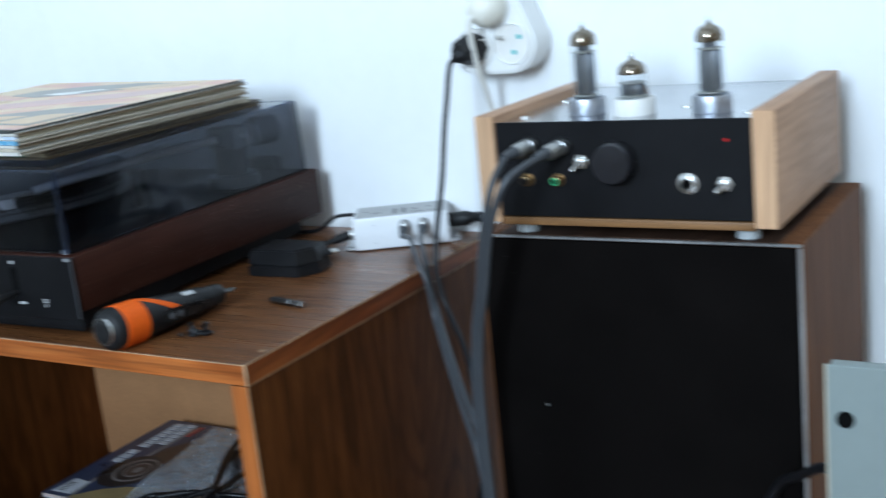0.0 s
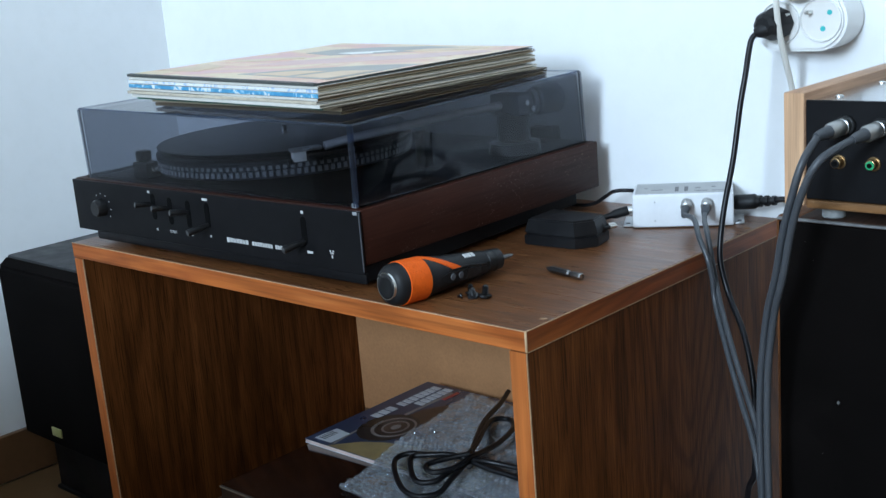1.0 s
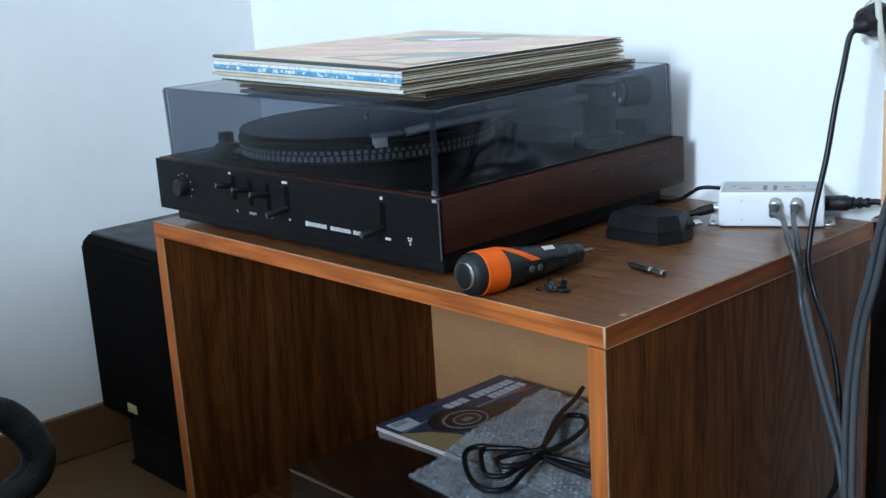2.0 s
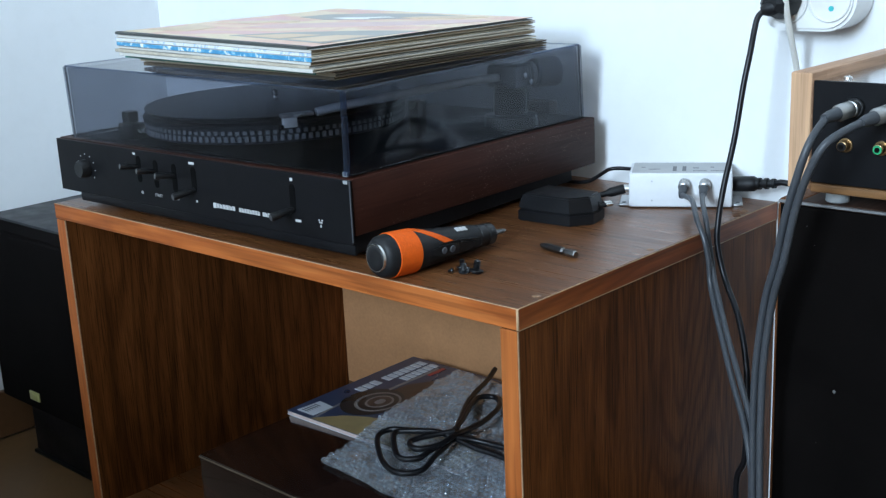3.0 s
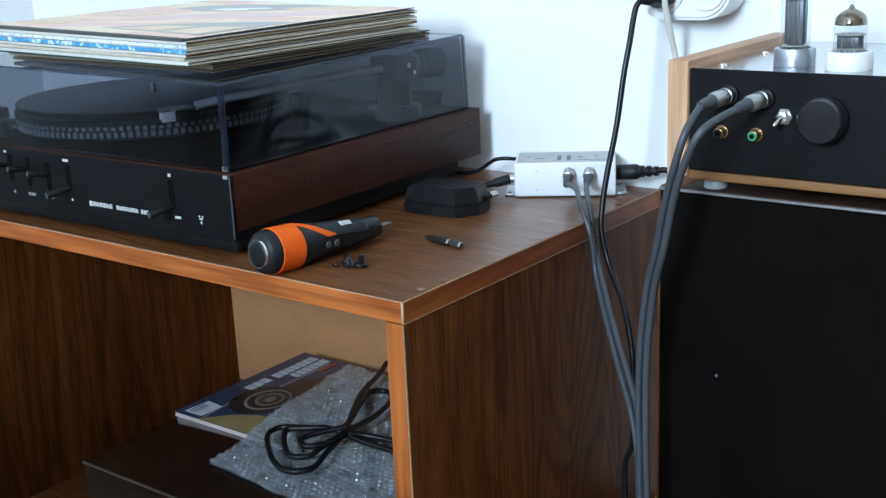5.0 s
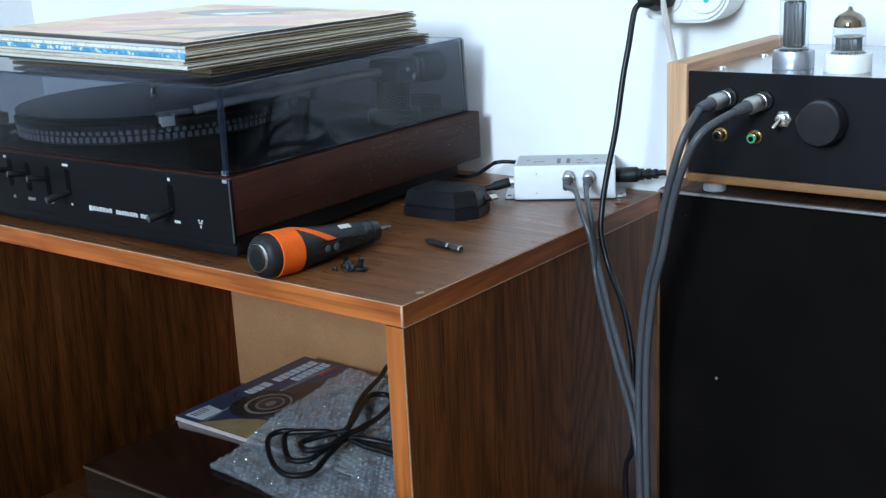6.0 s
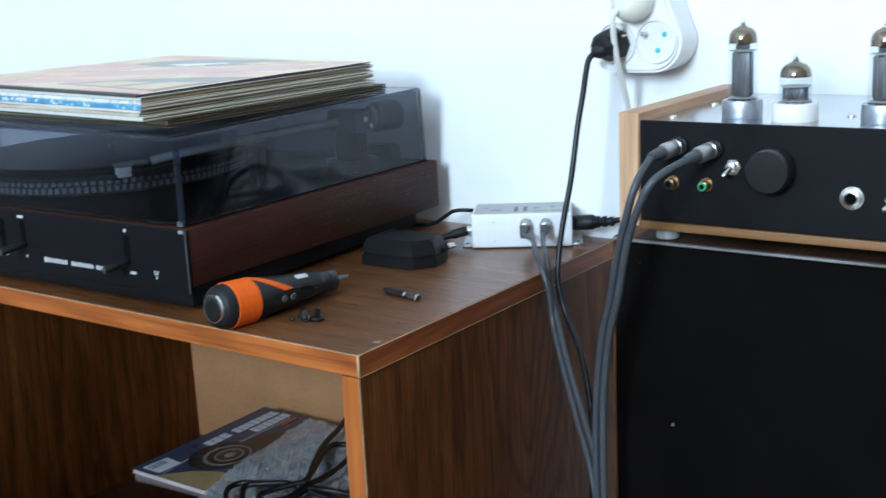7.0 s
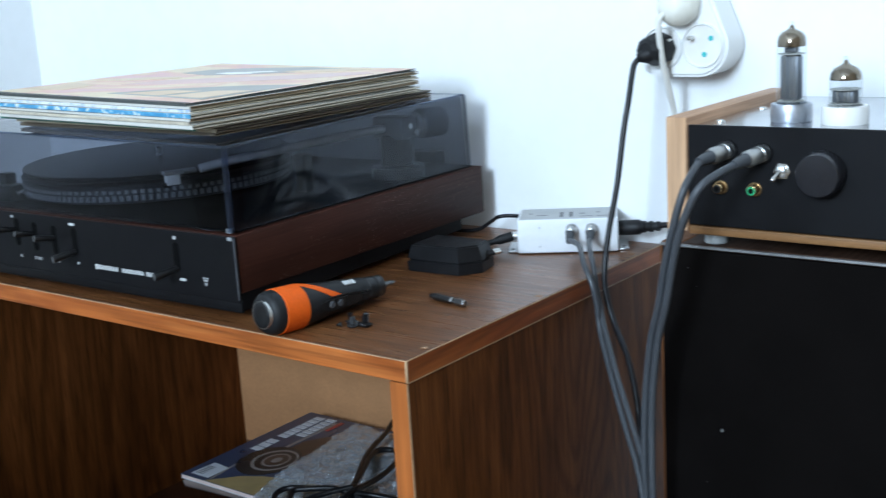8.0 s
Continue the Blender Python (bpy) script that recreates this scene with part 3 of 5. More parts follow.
for x0, x1, z0, z1 in ((-0.439, -0.4365, 0.4660, 0.4685), (-0.288, -0.2845, 0.5050, 0.5080), (-0.284, -0.276, 0.4655, 0.4680),
                       (-0.446, -0.437, 0.5060, 0.5085), (-0.546, -0.542, 0.5070, 0.5095)):
    part("printed_mark", box(x0, x1, FY - 0.0004, FY + 0.0002, z0, z1), PALE_INK, front, "pale printed mark")
# small funnel-shaped sign near the corner
for k, (w, z) in enumerate(((0.0034, 0.4712), (0.0020, 0.4690))):
    for sx in (-1, 1):
        part("printed_mark", box(-0.2485 + sx * w * 0.62 - 0.0009, -0.2485 + sx * w * 0.62 + 0.0009, FY - 0.0004, FY + 0.0002, z - 0.0008, z + 0.0008), PALE_INK, front, "pale printed mark")
part("printed_mark", box(-0.2493, -0.2477, FY - 0.0004, FY + 0.0002, 0.4642, 0.4670), PALE_INK, front, "pale printed mark")


# the maker's mark, as rows of plain upright bars
def mark_row(x0, x1, z, high, count):
    step = (x1 - x0) / count
    for k in range(count):
        a, w = x0 + k * step, step * 0.78
        bars = [(a, a + w * 0.42, z, z + high), (a + w * 0.58, a + w, z, z + high * (0.82 if k % 3 == 1 else 1.0))]
        m = bmesh.new()
        for q in bars:
            box(q[0], q[1], FY - 0.0004, FY + 0.0002, q[2], q[3], bm=m)
        part("printed_mark", m, PALE_INK, front, "pale printed mark", smooth=0)


part("printed_mark", box(-0.4105, -0.4060, FY - 0.0004, FY + 0.0002, 0.4640, 0.4692), PALE_INK, front, "pale printed mark")
mark_row(-0.4050, -0.3745, 0.4645, 0.0045, 6)
mark_row(-0.3690, -0.3360, 0.4645, 0.0042, 8)
mark_row(-0.3325, -0.3130, 0.4645, 0.0042, 5)

# platter, record and arm
pc = Vector((-0.506, 0.183, 0))
pz = PZ1 + 0.004
platter = part("platter", lathe([(0, 0.140), (0.002, 0.150), (0.0215, 0.152), (0.023, 0.150), (0.024, 0.14)], (pc.x, pc.y, pz), (pc.x, pc.y, 9), 96), PLATTER, tt, "heavy cast platter with strobe dots")
for row, z in ((0, pz + 0.0075), (1, pz + 0.0150)):
    n = 118 if row else 126
    dots = bmesh.new()
    for k in range(n):
        a = 2 * math.pi * k / n
        moved_box = moved(box(-0.0021, 0.0021, -0.0002, 0.0005, -0.0029, 0.0029), Matrix.Translation((pc.x + 0.1512 * math.sin(a), pc.y - 0.1512 * math.cos(a), z)) @ pose(0, 0, 0, 0, 0, math.degrees(a)))
        join(moved_box, dots)
    part("strobe_dots", dots, DOTS, platter, "ring of bright strobe dots")
part("mat", lathe([(0, 0.146), (0.003, 0.146), (0.004, 0.144)], (pc.x, pc.y, pz + 0.024), (pc.x, pc.y, 9), 72), BLACK_SOFT, platter, "black rubber mat")
rec = bmesh.new()
lathe([(0, 0.1495), (0.001, 0.150), (0.002, 0.1495), (0.0022, 0.146), (0.0018, 0.06), (0.0022, 0.05)], (0, 0, 0), (0, 0, 1), 96, rec)
recp = new("record", mesh_of("record", rec, VINYL, Vector((0, 0, 0)), 30))
recp.parent, recp.location = platter, pc + Vector((0, 0, pz + 0.028)) - ORIGIN[tt.name]
tagged(recp, "black vinyl record on the platter")
part("spindle", rod((pc.x, pc.y, pz + 0.026), (pc.x, pc.y, pz + 0.040), 0.0035, 14, edge=0.001), STEEL, platter)
ax, ay, az = -0.253, 0.305, 0.571
hx, hy, hz = -0.357, 0.080, 0.5535
arm = part("tonearm", sweep([(ax + 0.014, ay + 0.05, az + 0.001), (ax, ay, az), (-0.272, 0.255, 0.569), (-0.305, 0.185, 0.563), (-0.333, 0.130, 0.5575), (hx + 0.010, hy + 0.022, hz)], 0.0046, 14), ARM_METAL, tt, "tubular metal tonearm resting beside the platter")
part("arm_base", lathe([(0, 0.03), (0.012, 0.029), (0.014, 0.019), (0.046, 0.018), (0.050, 0.012)], (ax, ay, PZ1 + 0.002), (ax, ay, 9), 36), BLACK_GLOSS, arm, "round black arm pivot")
part("arm_bracket", box(ax - 0.020, ax + 0.022, ay - 0.016, ay + 0.012, az - 0.012, az + 0.012, 0.003), GUNGREY, arm, "dark pivot bracket")
for px, py, pz_ in ((ax + 0.0225, ay - 0.004, az + 0.002), (ax + 0.0225, ay + 0.006, az - 0.006)):
    part("bracket_screw", rod((px, py, pz_), (px + 0.003, py, pz_), 0.0032, 12, edge=0.0006), STEEL, arm)
part("counterweight", rod((ax + 0.012, ay + 0.026, az), (ax + 0.022, ay + 0.056, az), 0.0165, 28, edge=0.002), GUNGREY, arm, "dark round counterweight")
part("weight_dial", rod((ax + 0.0095, ay + 0.020, az), (ax + 0.0118, ay + 0.0255, az), 0.0135, 24, edge=0.001), DOTS, arm)
H_M = Matrix.Translation((hx, hy, hz)) @ pose(0, 0, 0, 0, 0, -24)
part("headshell", moved(box(-0.0058, 0.0058, -0.014, 0.020, -0.0022, 0.0015, 0.0008), H_M), ALU, arm, "silver headshell")
part("cartridge", moved(box(-0.0050, 0.0050, -0.012, 0.002, -0.0125, -0.0022, 0.0008), H_M), CERAMIC, arm, "white pickup cartridge")
part("stylus_block", moved(box(-0.0032, 0.0032, -0.016, -0.009, -0.0150, -0.0095, 0.0006), H_M), BLACK_GLOSS, arm)
part("finger_lift", sweep([(hx + 0.006, hy - 0.004, hz), (hx + 0.016, hy - 0.008, hz + 0.001), (hx + 0.026, hy - 0.010, hz + 0.004)], 0.0014, 8), ALU, arm)
part("arm_rest", box(-0.300, -0.286, 0.190, 0.204, PZ1 + 0.002, 0.556, 0.002), BLACK_GLOSS, arm)
rest = box(-0.606, -0.578, 0.033, 0.053, PZ1 + 0.002, 0.534, 0.002)
box(-0.602, -0.588, 0.036, 0.05, 0.534, 0.547, 0.002, bm=rest)
part("speed_lever", rest, BLACK_GLOSS, deck, "stubby black lever block")
part("lever_tip", box(-0.578, -0.566, 0.04, 0.047, 0.524, 0.529, 0.001), STEEL, deck)

# smoked cover: five sheets, a little out of square and pressed down at one corner
TURN_TT, PIVOT = 1.0, Vector((-0.697, 0.010, 0))
LT = 0.003


def unturned(x, y, z):
    return PIVOT + Matrix.Rotation(-radians(TURN_TT), 3, "Z") @ (Vector((x, y, z)) - PIVOT)


LOW = [unturned(*p) for p in ((-0.665, 0.0105, 0.5165), (-0.2095, 0.0185, 0.5170), (-0.2220, 0.400, 0.5165), (-0.670, 0.390, 0.5165))]
TOP = [unturned(*p) for p in ((-0.669, 0.0105, 0.5990), (-0.2045, 0.0150, 0.5952), (-0.2165, 0.389, 0.5990), (-0.672, 0.384, 0.5995))]
lid = bmesh.new()
mid_l, mid_t = sum(LOW, Vector()) / 4, sum(TOP, Vector()) / 4


def drawn_in(p, mid, d, dz):
    return p + Vector((d if p.x < mid.x else -d, d if p.y < mid.y else -d, dz))


RB = 0.0028                  # rounded shoulder of the moulding
rings = [[lid.verts.new(p) for p in row] for row in (
    LOW, [p.lerp(q, 0.97) for p, q in zip(LOW, TOP)], [drawn_in(p, mid_t, RB * 0.3, -RB * 0.3) for p in TOP], [drawn_in(p, mid_t, RB, 0) for p in TOP])]
inner = [[lid.verts.new(p) for p in row] for row in ([drawn_in(p, mid_t, LT + 0.001, -LT) for p in TOP], [drawn_in(p, mid_l, LT, 0) for p in LOW])]
chain = rings + inner
for a, b_ in zip(chain, chain[1:] + chain[:1]):
    if a is rings[-1]:
        continue
    for k in range(4):
        lid.faces.new((a[k], a[(k + 1) % 4], b_[(k + 1) % 4], b_[k]))
lid.faces.new(rings[-1])
lid.faces.new(inner[0][::-1])
cover = part("dust_cover", lid, SMOKE, tt, "smoked transparent acrylic dust cover", smooth=0)
for k, (p, q) in enumerate(zip(LOW, TOP)):
    part("cover_corner", rod(drawn_in(p, mid_l, 0.0030 if k == 1 else 0.0018, 0), drawn_in(q, mid_t, 0.0035 if k == 1 else 0.0020, -0.002), 0.0030 if k == 1 else 0.0011, 10), CLEAR_EDGE if k == 1 else GUNGREY, cover, "bluish glued corner seam" if k == 1 else "dark moulded corner")
for k in range(4):
    part("cover_rim", rod(drawn_in(TOP[k], mid_t, 0.0022, -0.0008), drawn_in(TOP[(k + 1) % 4], mid_t, 0.0022, -0.0008), 0.0011, 8), CLEAR_EDGE, cover, "pale rounded upper rim")
part("cover_clip", box(LOW[1].x - 0.007, LOW[1].x - 0.001, LOW[1].y + 0.0003, LOW[1].y + 0.004, LOW[1].z - 0.001, LOW[1].z + 0.0035, 0.0005), DOTS, cover, "pale corner rest")
part("cover_clip", box(LOW[1].x - 0.0055, LOW[1].x + 0.0005, PY0 - 0.0012, PY0 + 0.003, PZ1 - 0.0045, PZ1 - 0.0012, 0.0004), DOTS, front, "worn bright corner of the panel")
for x in (-0.60, -0.28):
    part("hinge", box(x - 0.018, x + 0.018, 0.388, PY1 + 0.004, PZ1 - 0.012, PZ1 + 0.016, 0.002), BLACK_GLOSS, tt)
tt.location = PIVOT + Matrix.Rotation(radians(TURN_TT), 3, "Z") @ (tt.location - PIVOT)
tt.rotation_euler.z = radians(TURN_TT)

# ---------- record sleeves on the cover ----------
def sleeve_pose(x0, y0, z, turn, tilt):
    """Lies on its far edge in x, the other edge lifted by the warped sleeves below."""
    return Matrix.Translation((x0, y0, z)) @ pose(0, 0, 0, 0, 0, turn) @ Matrix.Translation((0.3145, 0, 0)) @ pose(0, 0, 0, 0, tilt, 0) @ Matrix.Translation((-0.3145, 0, 0))


def sleeve(x0, y0, z, t, turn, mat_top, mat_edge, mat_side, label, tilt=0.0):
    """A record sleeve: two boards, a folded spine and the inner sleeve peeping out at the open side."""
    n, q = 0.3145, sleeve_pose(x0, y0, z, turn, tilt)
    o = thing("record_sleeve", tuple(q @ Vector((n / 2, n / 2, 0))), label, "record sleeve", group="stack of records")
    for nm, lo, hi, m in (("back_board", 0.0, t * 0.32, mat_side), ("front_board", t * 0.66, t, mat_top)):
        b = box(0, n, 0, n, lo, hi)
        bmesh.ops.subdivide_edges(b, edges=[e for e in b.edges if abs(e.verts[0].co.z - e.verts[1].co.z) < 1e-6], cuts=11, use_grid_fill=True)
        for v in b.verts:
            w = Vector((v.co.x * 9, v.co.y * 9, z * 900 + (3 if nm == "back_board" else 0)))
            rim = 1.0 if min(v.co.x, v.co.y, n - v.co.x, n - v.co.y) < 1e-5 else 0.3
            v.co += Vector((0.0008 * noise.noise(w * 2.3), 0.0008 * noise.noise(w * 2.3 + Vector((5, 0, 0))), 0.0007 * rim * noise.noise(w * 1.4)))
        b.normal_update()
        for f in b.faces:
            f.material_index = 0 if f.normal.z > 0.5 else 1
        part(nm, moved(b, q), [m, mat_side], o)
    part("spine", moved(box(0.0, n, -0.0007, 0.0004, 0.0, t - 0.0002, 0.0003, 1), q), mat_edge, o, "folded spine")
    part("inner_sleeve", moved(box(0.006, n - 0.0050, 0.003, n - 0.006, t * 0.32, t * 0.66), q), CARD_CREAM, o, "yellowed paper inner sleeve")
    return o


zs = 0.5993
for x0, y0, t, turn, tilt, mt, me_, ms, lab in (
    (-0.5590, 0.0470, 0.0036, -0.7, 0.10, CARD_BROWN, CARD_UMBER, CARD_BROWN, "yellowed worn cardboard record sleeve at the bottom"),
    (-0.5520, 0.0390, 0.0038, -0.2, 0.45, CARD_UMBER, CARD_CREAM, CARD_UMBER, "dark brown record sleeve with frayed edges"),
    (-0.5560, 0.0230, 0.0034, -0.9, 0.70, CARD_GREEN, CARD_GREEN, CARD_CREAM, "green record sleeve with frayed cream edges"),
    (-0.5435, 0.0085, 0.0036, -0.8, 0.85, CARD_WHITE, CARD_WHITE, CARD_EDGE, "white record sleeve with clean edges"),
    (-0.5475, 0.0062, 0.0030, -0.4, 0.90, CARD_WHITE, CARD_EDGE, CARD_WHITE, "pale grey record sleeve with rubbed edges"),
    (-0.5450, 0.0085, 0.0026, -0.9, 0.95, CARD_BROWN, CARD_WHITE, CARD_BROWN, "brown-fronted record sleeve with white spine"),
    (-0.5435, 0.0065, 0.0042, -0.6, 1.00, CARD_WHITE, CARD_BLUE, CARD_EDGE, "bright blue and white record sleeve"),
    (-0.5465, 0.0078, 0.0034, -0.3, 1.05, CARD_WHITE, CARD_SPECK, CARD_CREAM, "thin pale record sleeve with a speckled spine"),
    (-0.5445, 0.0090, 0.0026, -0.8, 1.08, CARD_WHITE, CARD_WHITE, CARD_BROWN, "thin white record sleeve, slightly turned"),
):
    sleeve(x0, y0, zs, t, turn, mt, me_, ms, lab, tilt)
    zs += t + 0.0002
TX, TY, TT = -0.5482, 0.0090, -1.0
topcover = sleeve(TX, TY, zs, 0.0027, TT, ART_TOP, CARD_DARK, CARD_DARK, "peach illustrated record sleeve with black spine on top", 1.1)
zt = 0.0027


def print_on(outline, mat, name="printed_shape", dz=0.0003):
    part(name, prism([(0.3145 * u, 0.3145 * v) for u, v in outline], zt + 0.00005, zt + dz, sleeve_pose(TX, TY, zs, TT, 1.1)), mat, topcover, smooth=0)


print_on([(0.0, 0.0), (1.0, 0.0), (1.0, 0.012), (0.0, 0.016)], CARD_DARK, "printed_border")
print_on([(0.18, 0.66), (0.36, 0.62), (0.52, 0.70), (0.66, 0.82), (0.80, 0.93), (0.55, 0.95), (0.33, 0.88), (0.2, 0.78)], SLATE_INK)
print_on([(0.34, 0.68), (0.43, 0.665), (0.50, 0.71), (0.47, 0.73), (0.54, 0.79), (0.50, 0.80), (0.43, 0.75), (0.36, 0.71)], SKYBLUE_INK, dz=0.0005)
print_on([(0.56, 0.80), (0.66, 0.79), (0.80, 0.86), (0.86, 0.93), (0.74, 0.93), (0.63, 0.87)], SAND_INK, dz=0.0005)
print_on([(0.08, 0.36), (0.22, 0.40), (0.34, 0.52), (0.30, 0.56), (0.18, 0.50), (0.08, 0.42)], SAND_INK, dz=0.0005)
print_on([(0.30, 0.30), (0.46, 0.34), (0.66, 0.48), (0.84, 0.62), (0.97, 0.82), (0.90, 0.86), (0.70, 0.70), (0.52, 0.58), (0.36, 0.46)], ROSE_INK)
print_on([(0.50, 0.10), (0.97, 0.08), (0.98, 0.48), (0.80, 0.40), (0.62, 0.26)], SLATE_INK)
print_on([(0.56, 0.115), (0.74, 0.11), (0.78, 0.24), (0.66, 0.22)], SAND_INK, dz=0.0005)
print_on([(0.78, 0.11), (0.94, 0.105), (0.95, 0.3), (0.83, 0.26)], SAND_INK, dz=0.0005)
print_on([(0.04, 0.1), (0.24, 0.12), (0.22, 0.26), (0.06, 0.3)], SAND_INK)

# ---------- electric screwdriver ----------
A, B = Vector((-0.1510, -0.0090, T + 0.0205)), Vector((-0.1365, 0.1555, T + 0.0125))
drv = thing("electric_screwdriver", (-0.145, 0.07, T), "black cordless screwdriver with orange grip lying on the cabinet", "screwdriver")
ax_d = (B - A).normalized()
at_d = lambda s: A + ax_d * s
DPROF = [(0.002, 0.0125), (0.0035, 0.0165), (0.007, 0.0188), (0.013, 0.0198), (0.040, 0.0196), (0.052, 0.0180), (0.070, 0.0160), (0.095, 0.0140), (0.114, 0.0124), (0.118, 0.0118), (0.120, 0.0112)]
body = part("handle", lathe(DPROF, A, B, 40), BLACK_SOFT, drv, "matt black rounded handle")
part("grip", lathe([(0.0135, 0.0197), (0.0142, 0.0204), (0.0385, 0.0203), (0.0393, 0.0195)], A, B, 40), ORANGE, drv, "orange knurled grip band")
part("end_ring", lathe([(0.0012, 0.0112), (0.0002, 0.0116), (0.0002, 0.0124), (0.0030, 0.0130)], A, B, 36), STEEL, drv, "chrome end ring")
part("end_button", lathe([(0.0016, 0.0114), (0.0002, 0.0112), (-0.0006, 0.0100), (-0.0002, 0.0060)], A, B, 32), BLACK_GLOSS, drv)
part("collar", lathe([(0.120, 0.0095), (0.121, 0.0112), (0.128, 0.0112), (0.129, 0.0100), (0.131, 0.0100), (0.132, 0.0108), (0.140, 0.0104), (0.1415, 0.008)], A, B, 32), BLACK_GLOSS, drv, "black chuck collar")
part("bit", lathe([(0.141, 0.0032), (0.150, 0.0032), (0.152, 0.0024), (0.158, 0.0024), (0.162, 0.0008)], A, B, 6), DARKSTEEL, drv, "short steel bit")
# the orange swoosh and the switch saddle, laid on the body's surface
ud = Vector((0, 0, 1)) - ax_d * ax_d.z
ud.normalize()
vd = ax_d.cross(ud)
rad = lambda s: float(np.interp(s, [p[0] for p in DPROF], [p[1] for p in DPROF]))
swoosh = bmesh.new()
rows_ = []
for k in range(13):
    s, ang = 0.037 + 0.044 * k / 12, radians(-5 + 88 * k / 12)
    w = radians(16)
    rows_.append([swoosh.verts.new(at_d(s) + (rad(s) + h) * (ud * math.cos(ang + e * w) + vd * math.sin(ang + e * w))) for e, h in ((-1, -0.0005), (-0.6, 0.0007), (0.6, 0.0007), (1, -0.0005))])
for a, b_ in zip(rows_, rows_[1:]):
    for k in range(3):
        swoosh.faces.new((a[k], a[k + 1], b_[k + 1], b_[k]))
part("stripe", swoosh, ORANGE, drv, "orange stripe round the handle")
sd = (vd * 0.99 - ud * 0.06).normalized()
frame_d = Matrix((sd.cross(ax_d), ax_d, sd)).transposed().to_4x4()
saddle = prism([(-0.004, 0.050), (0.004, 0.050), (0.0065, 0.062), (0.0065, 0.085), (0.004, 0.112), (-0.004, 0.112), (-0.0065, 0.085), (-0.0065, 0.062)], 0.010, 0.0178, Matrix.Translation(A) @ frame_d, bevel=0.002)
part("switch_plate", saddle, BLACK_GLOSS, drv, "glossy black switch plate")
for s in (0.066, 0.076):
    part("button", rod(at_d(s) + sd * 0.017, at_d(s) + sd * 0.0186, 0.0032, 16, edge=0.0008), GUNGREY, drv)
bd = (ud * 0.86 + vd * 0.5).normalized()
for k in range(3):
    part("brand_mark", moved(box(-0.0026, 0.0026, 0.0895 + 0.0048 * k, 0.0932 + 0.0048 * k, 0.0138, 0.0150 - 0.0003 * k), Matrix.Translation(A) @ Matrix((bd.cross(ax_d), ax_d, bd)).transposed().to_4x4()), PALE_INK, drv, "pale printed mark")

# ---------- bit and screws ----------
TAIL = plain("worn_tool_steel", (0.30, 0.29, 0.28), 0.35, 1.0, vary=0.25, scale=200)
bit = thing("screwdriver_bit", (-0.067, 0.145, T), "loose steel hex screwdriver bit on the cabinet", "bit")
b0, b1 = Vector((-0.097, 0.155, T + 0.0034)), Vector((-0.048, 0.144, T + 0.0036))
part("shank", lathe([(0.0, 0.0012), (0.004, 0.0026), (0.008, 0.0036), (0.032, 0.0036), (0.034, 0.0026), (0.0365, 0.0026)], b0, b1, 6), DARKSTEEL, bit, smooth=0)
part("tail", lathe([(0.0365, 0.0026), (0.038, 0.0036), (0.049, 0.0036), (0.0505, 0.003)], b0, b1, 6), TAIL, bit, "slightly brighter hexagonal tail", smooth=0)


def screw(x, y, size, lean, turn):
    t = thing("screw", (x, y, T), "small black screw lying on the cabinet", "screw", group="loose screws")
    d = Vector((math.cos(turn) * math.cos(lean), math.sin(turn) * math.cos(lean), math.sin(lean)))
    p = Vector((x, y, T + size * (0.62 if lean > 1 else 0.95)))
    part("head", lathe([(0, size * 0.6), (size * 0.12, size * 1.0), (size * 0.35, size * 1.0), (size * 0.4, size * 0.8), (size * 0.6, size * 0.7)], p, p - d, 18), DARKSTEEL_BLACK, t)
    prof = []
    for k in range(12):
        prof.append((k * size * 0.10, size * (0.5 if k % 2 else 0.38)))
    prof.append((size * 1.3, size * 0.1))
    part("thread", lathe(prof, p, p + d, 12), DARKSTEEL_BLACK, t)


DARKSTEEL_BLACK = plain("black_oxide", (0.009, 0.009, 0.010), 0.3, 0.2, vary=0.2)
for x, y, s, lean, turn in ((-0.112, 0.046, 0.0026, -0.2, 3.7), (-0.112, 0.060, 0.0052, 1.35, 2.2), (-0.1025, 0.0525, 0.0054, 1.2, 5.2), (-0.0930, 0.058, 0.0066, 1.4, 1.2)):
    screw(x, y, s, lean, turn)

# ---------- power adapter ----------
ad = thing("power_adapter", (-0.145, 0.247, T), "black mains power adapter lying on the cabinet", "power adapter")
m_ad = Matrix.Translation((-0.1465, 0.257, T)) @ pose(0, 0, 0, 0, 0, 4)
ADAPTER = plain("black_adapter_plastic", (0.0062, 0.0062, 0.0070), 0.42, spec=0.24, vary=0.3, scale=260, bump=0.08)


def tapered(outline, z0, z1, mid, k, bevel):
    """A moulded half shell whose walls draw in towards the top."""
    b = prism(outline, z0, z1, None, bevel=bevel)
    for v in b.verts:
        f = (v.co.z - z0) / (z1 - z0)
        v.co.x, v.co.y = mid[0] + (v.co.x - mid[0]) * (1 - k * f), mid[1] + (v.co.y - mid[1]) * (1 - k * f)
    return b


AD_OUT = [(-0.039, -0.025), (0.024, -0.026), (0.040, -0.006), (0.036, 0.022), (-0.038, 0.027)]
part("lower_shell", moved(prism(AD_OUT, 0.0, 0.0118, bevel=0.0012), m_ad), ADAPTER, ad, "lower half of the black case")
part("upper_shell", moved(tapered(AD_OUT, 0.0122, 0.0285, (0, 0), 0.12, 0.0016), m_ad), ADAPTER, ad, "drawn-in upper half of the black case")
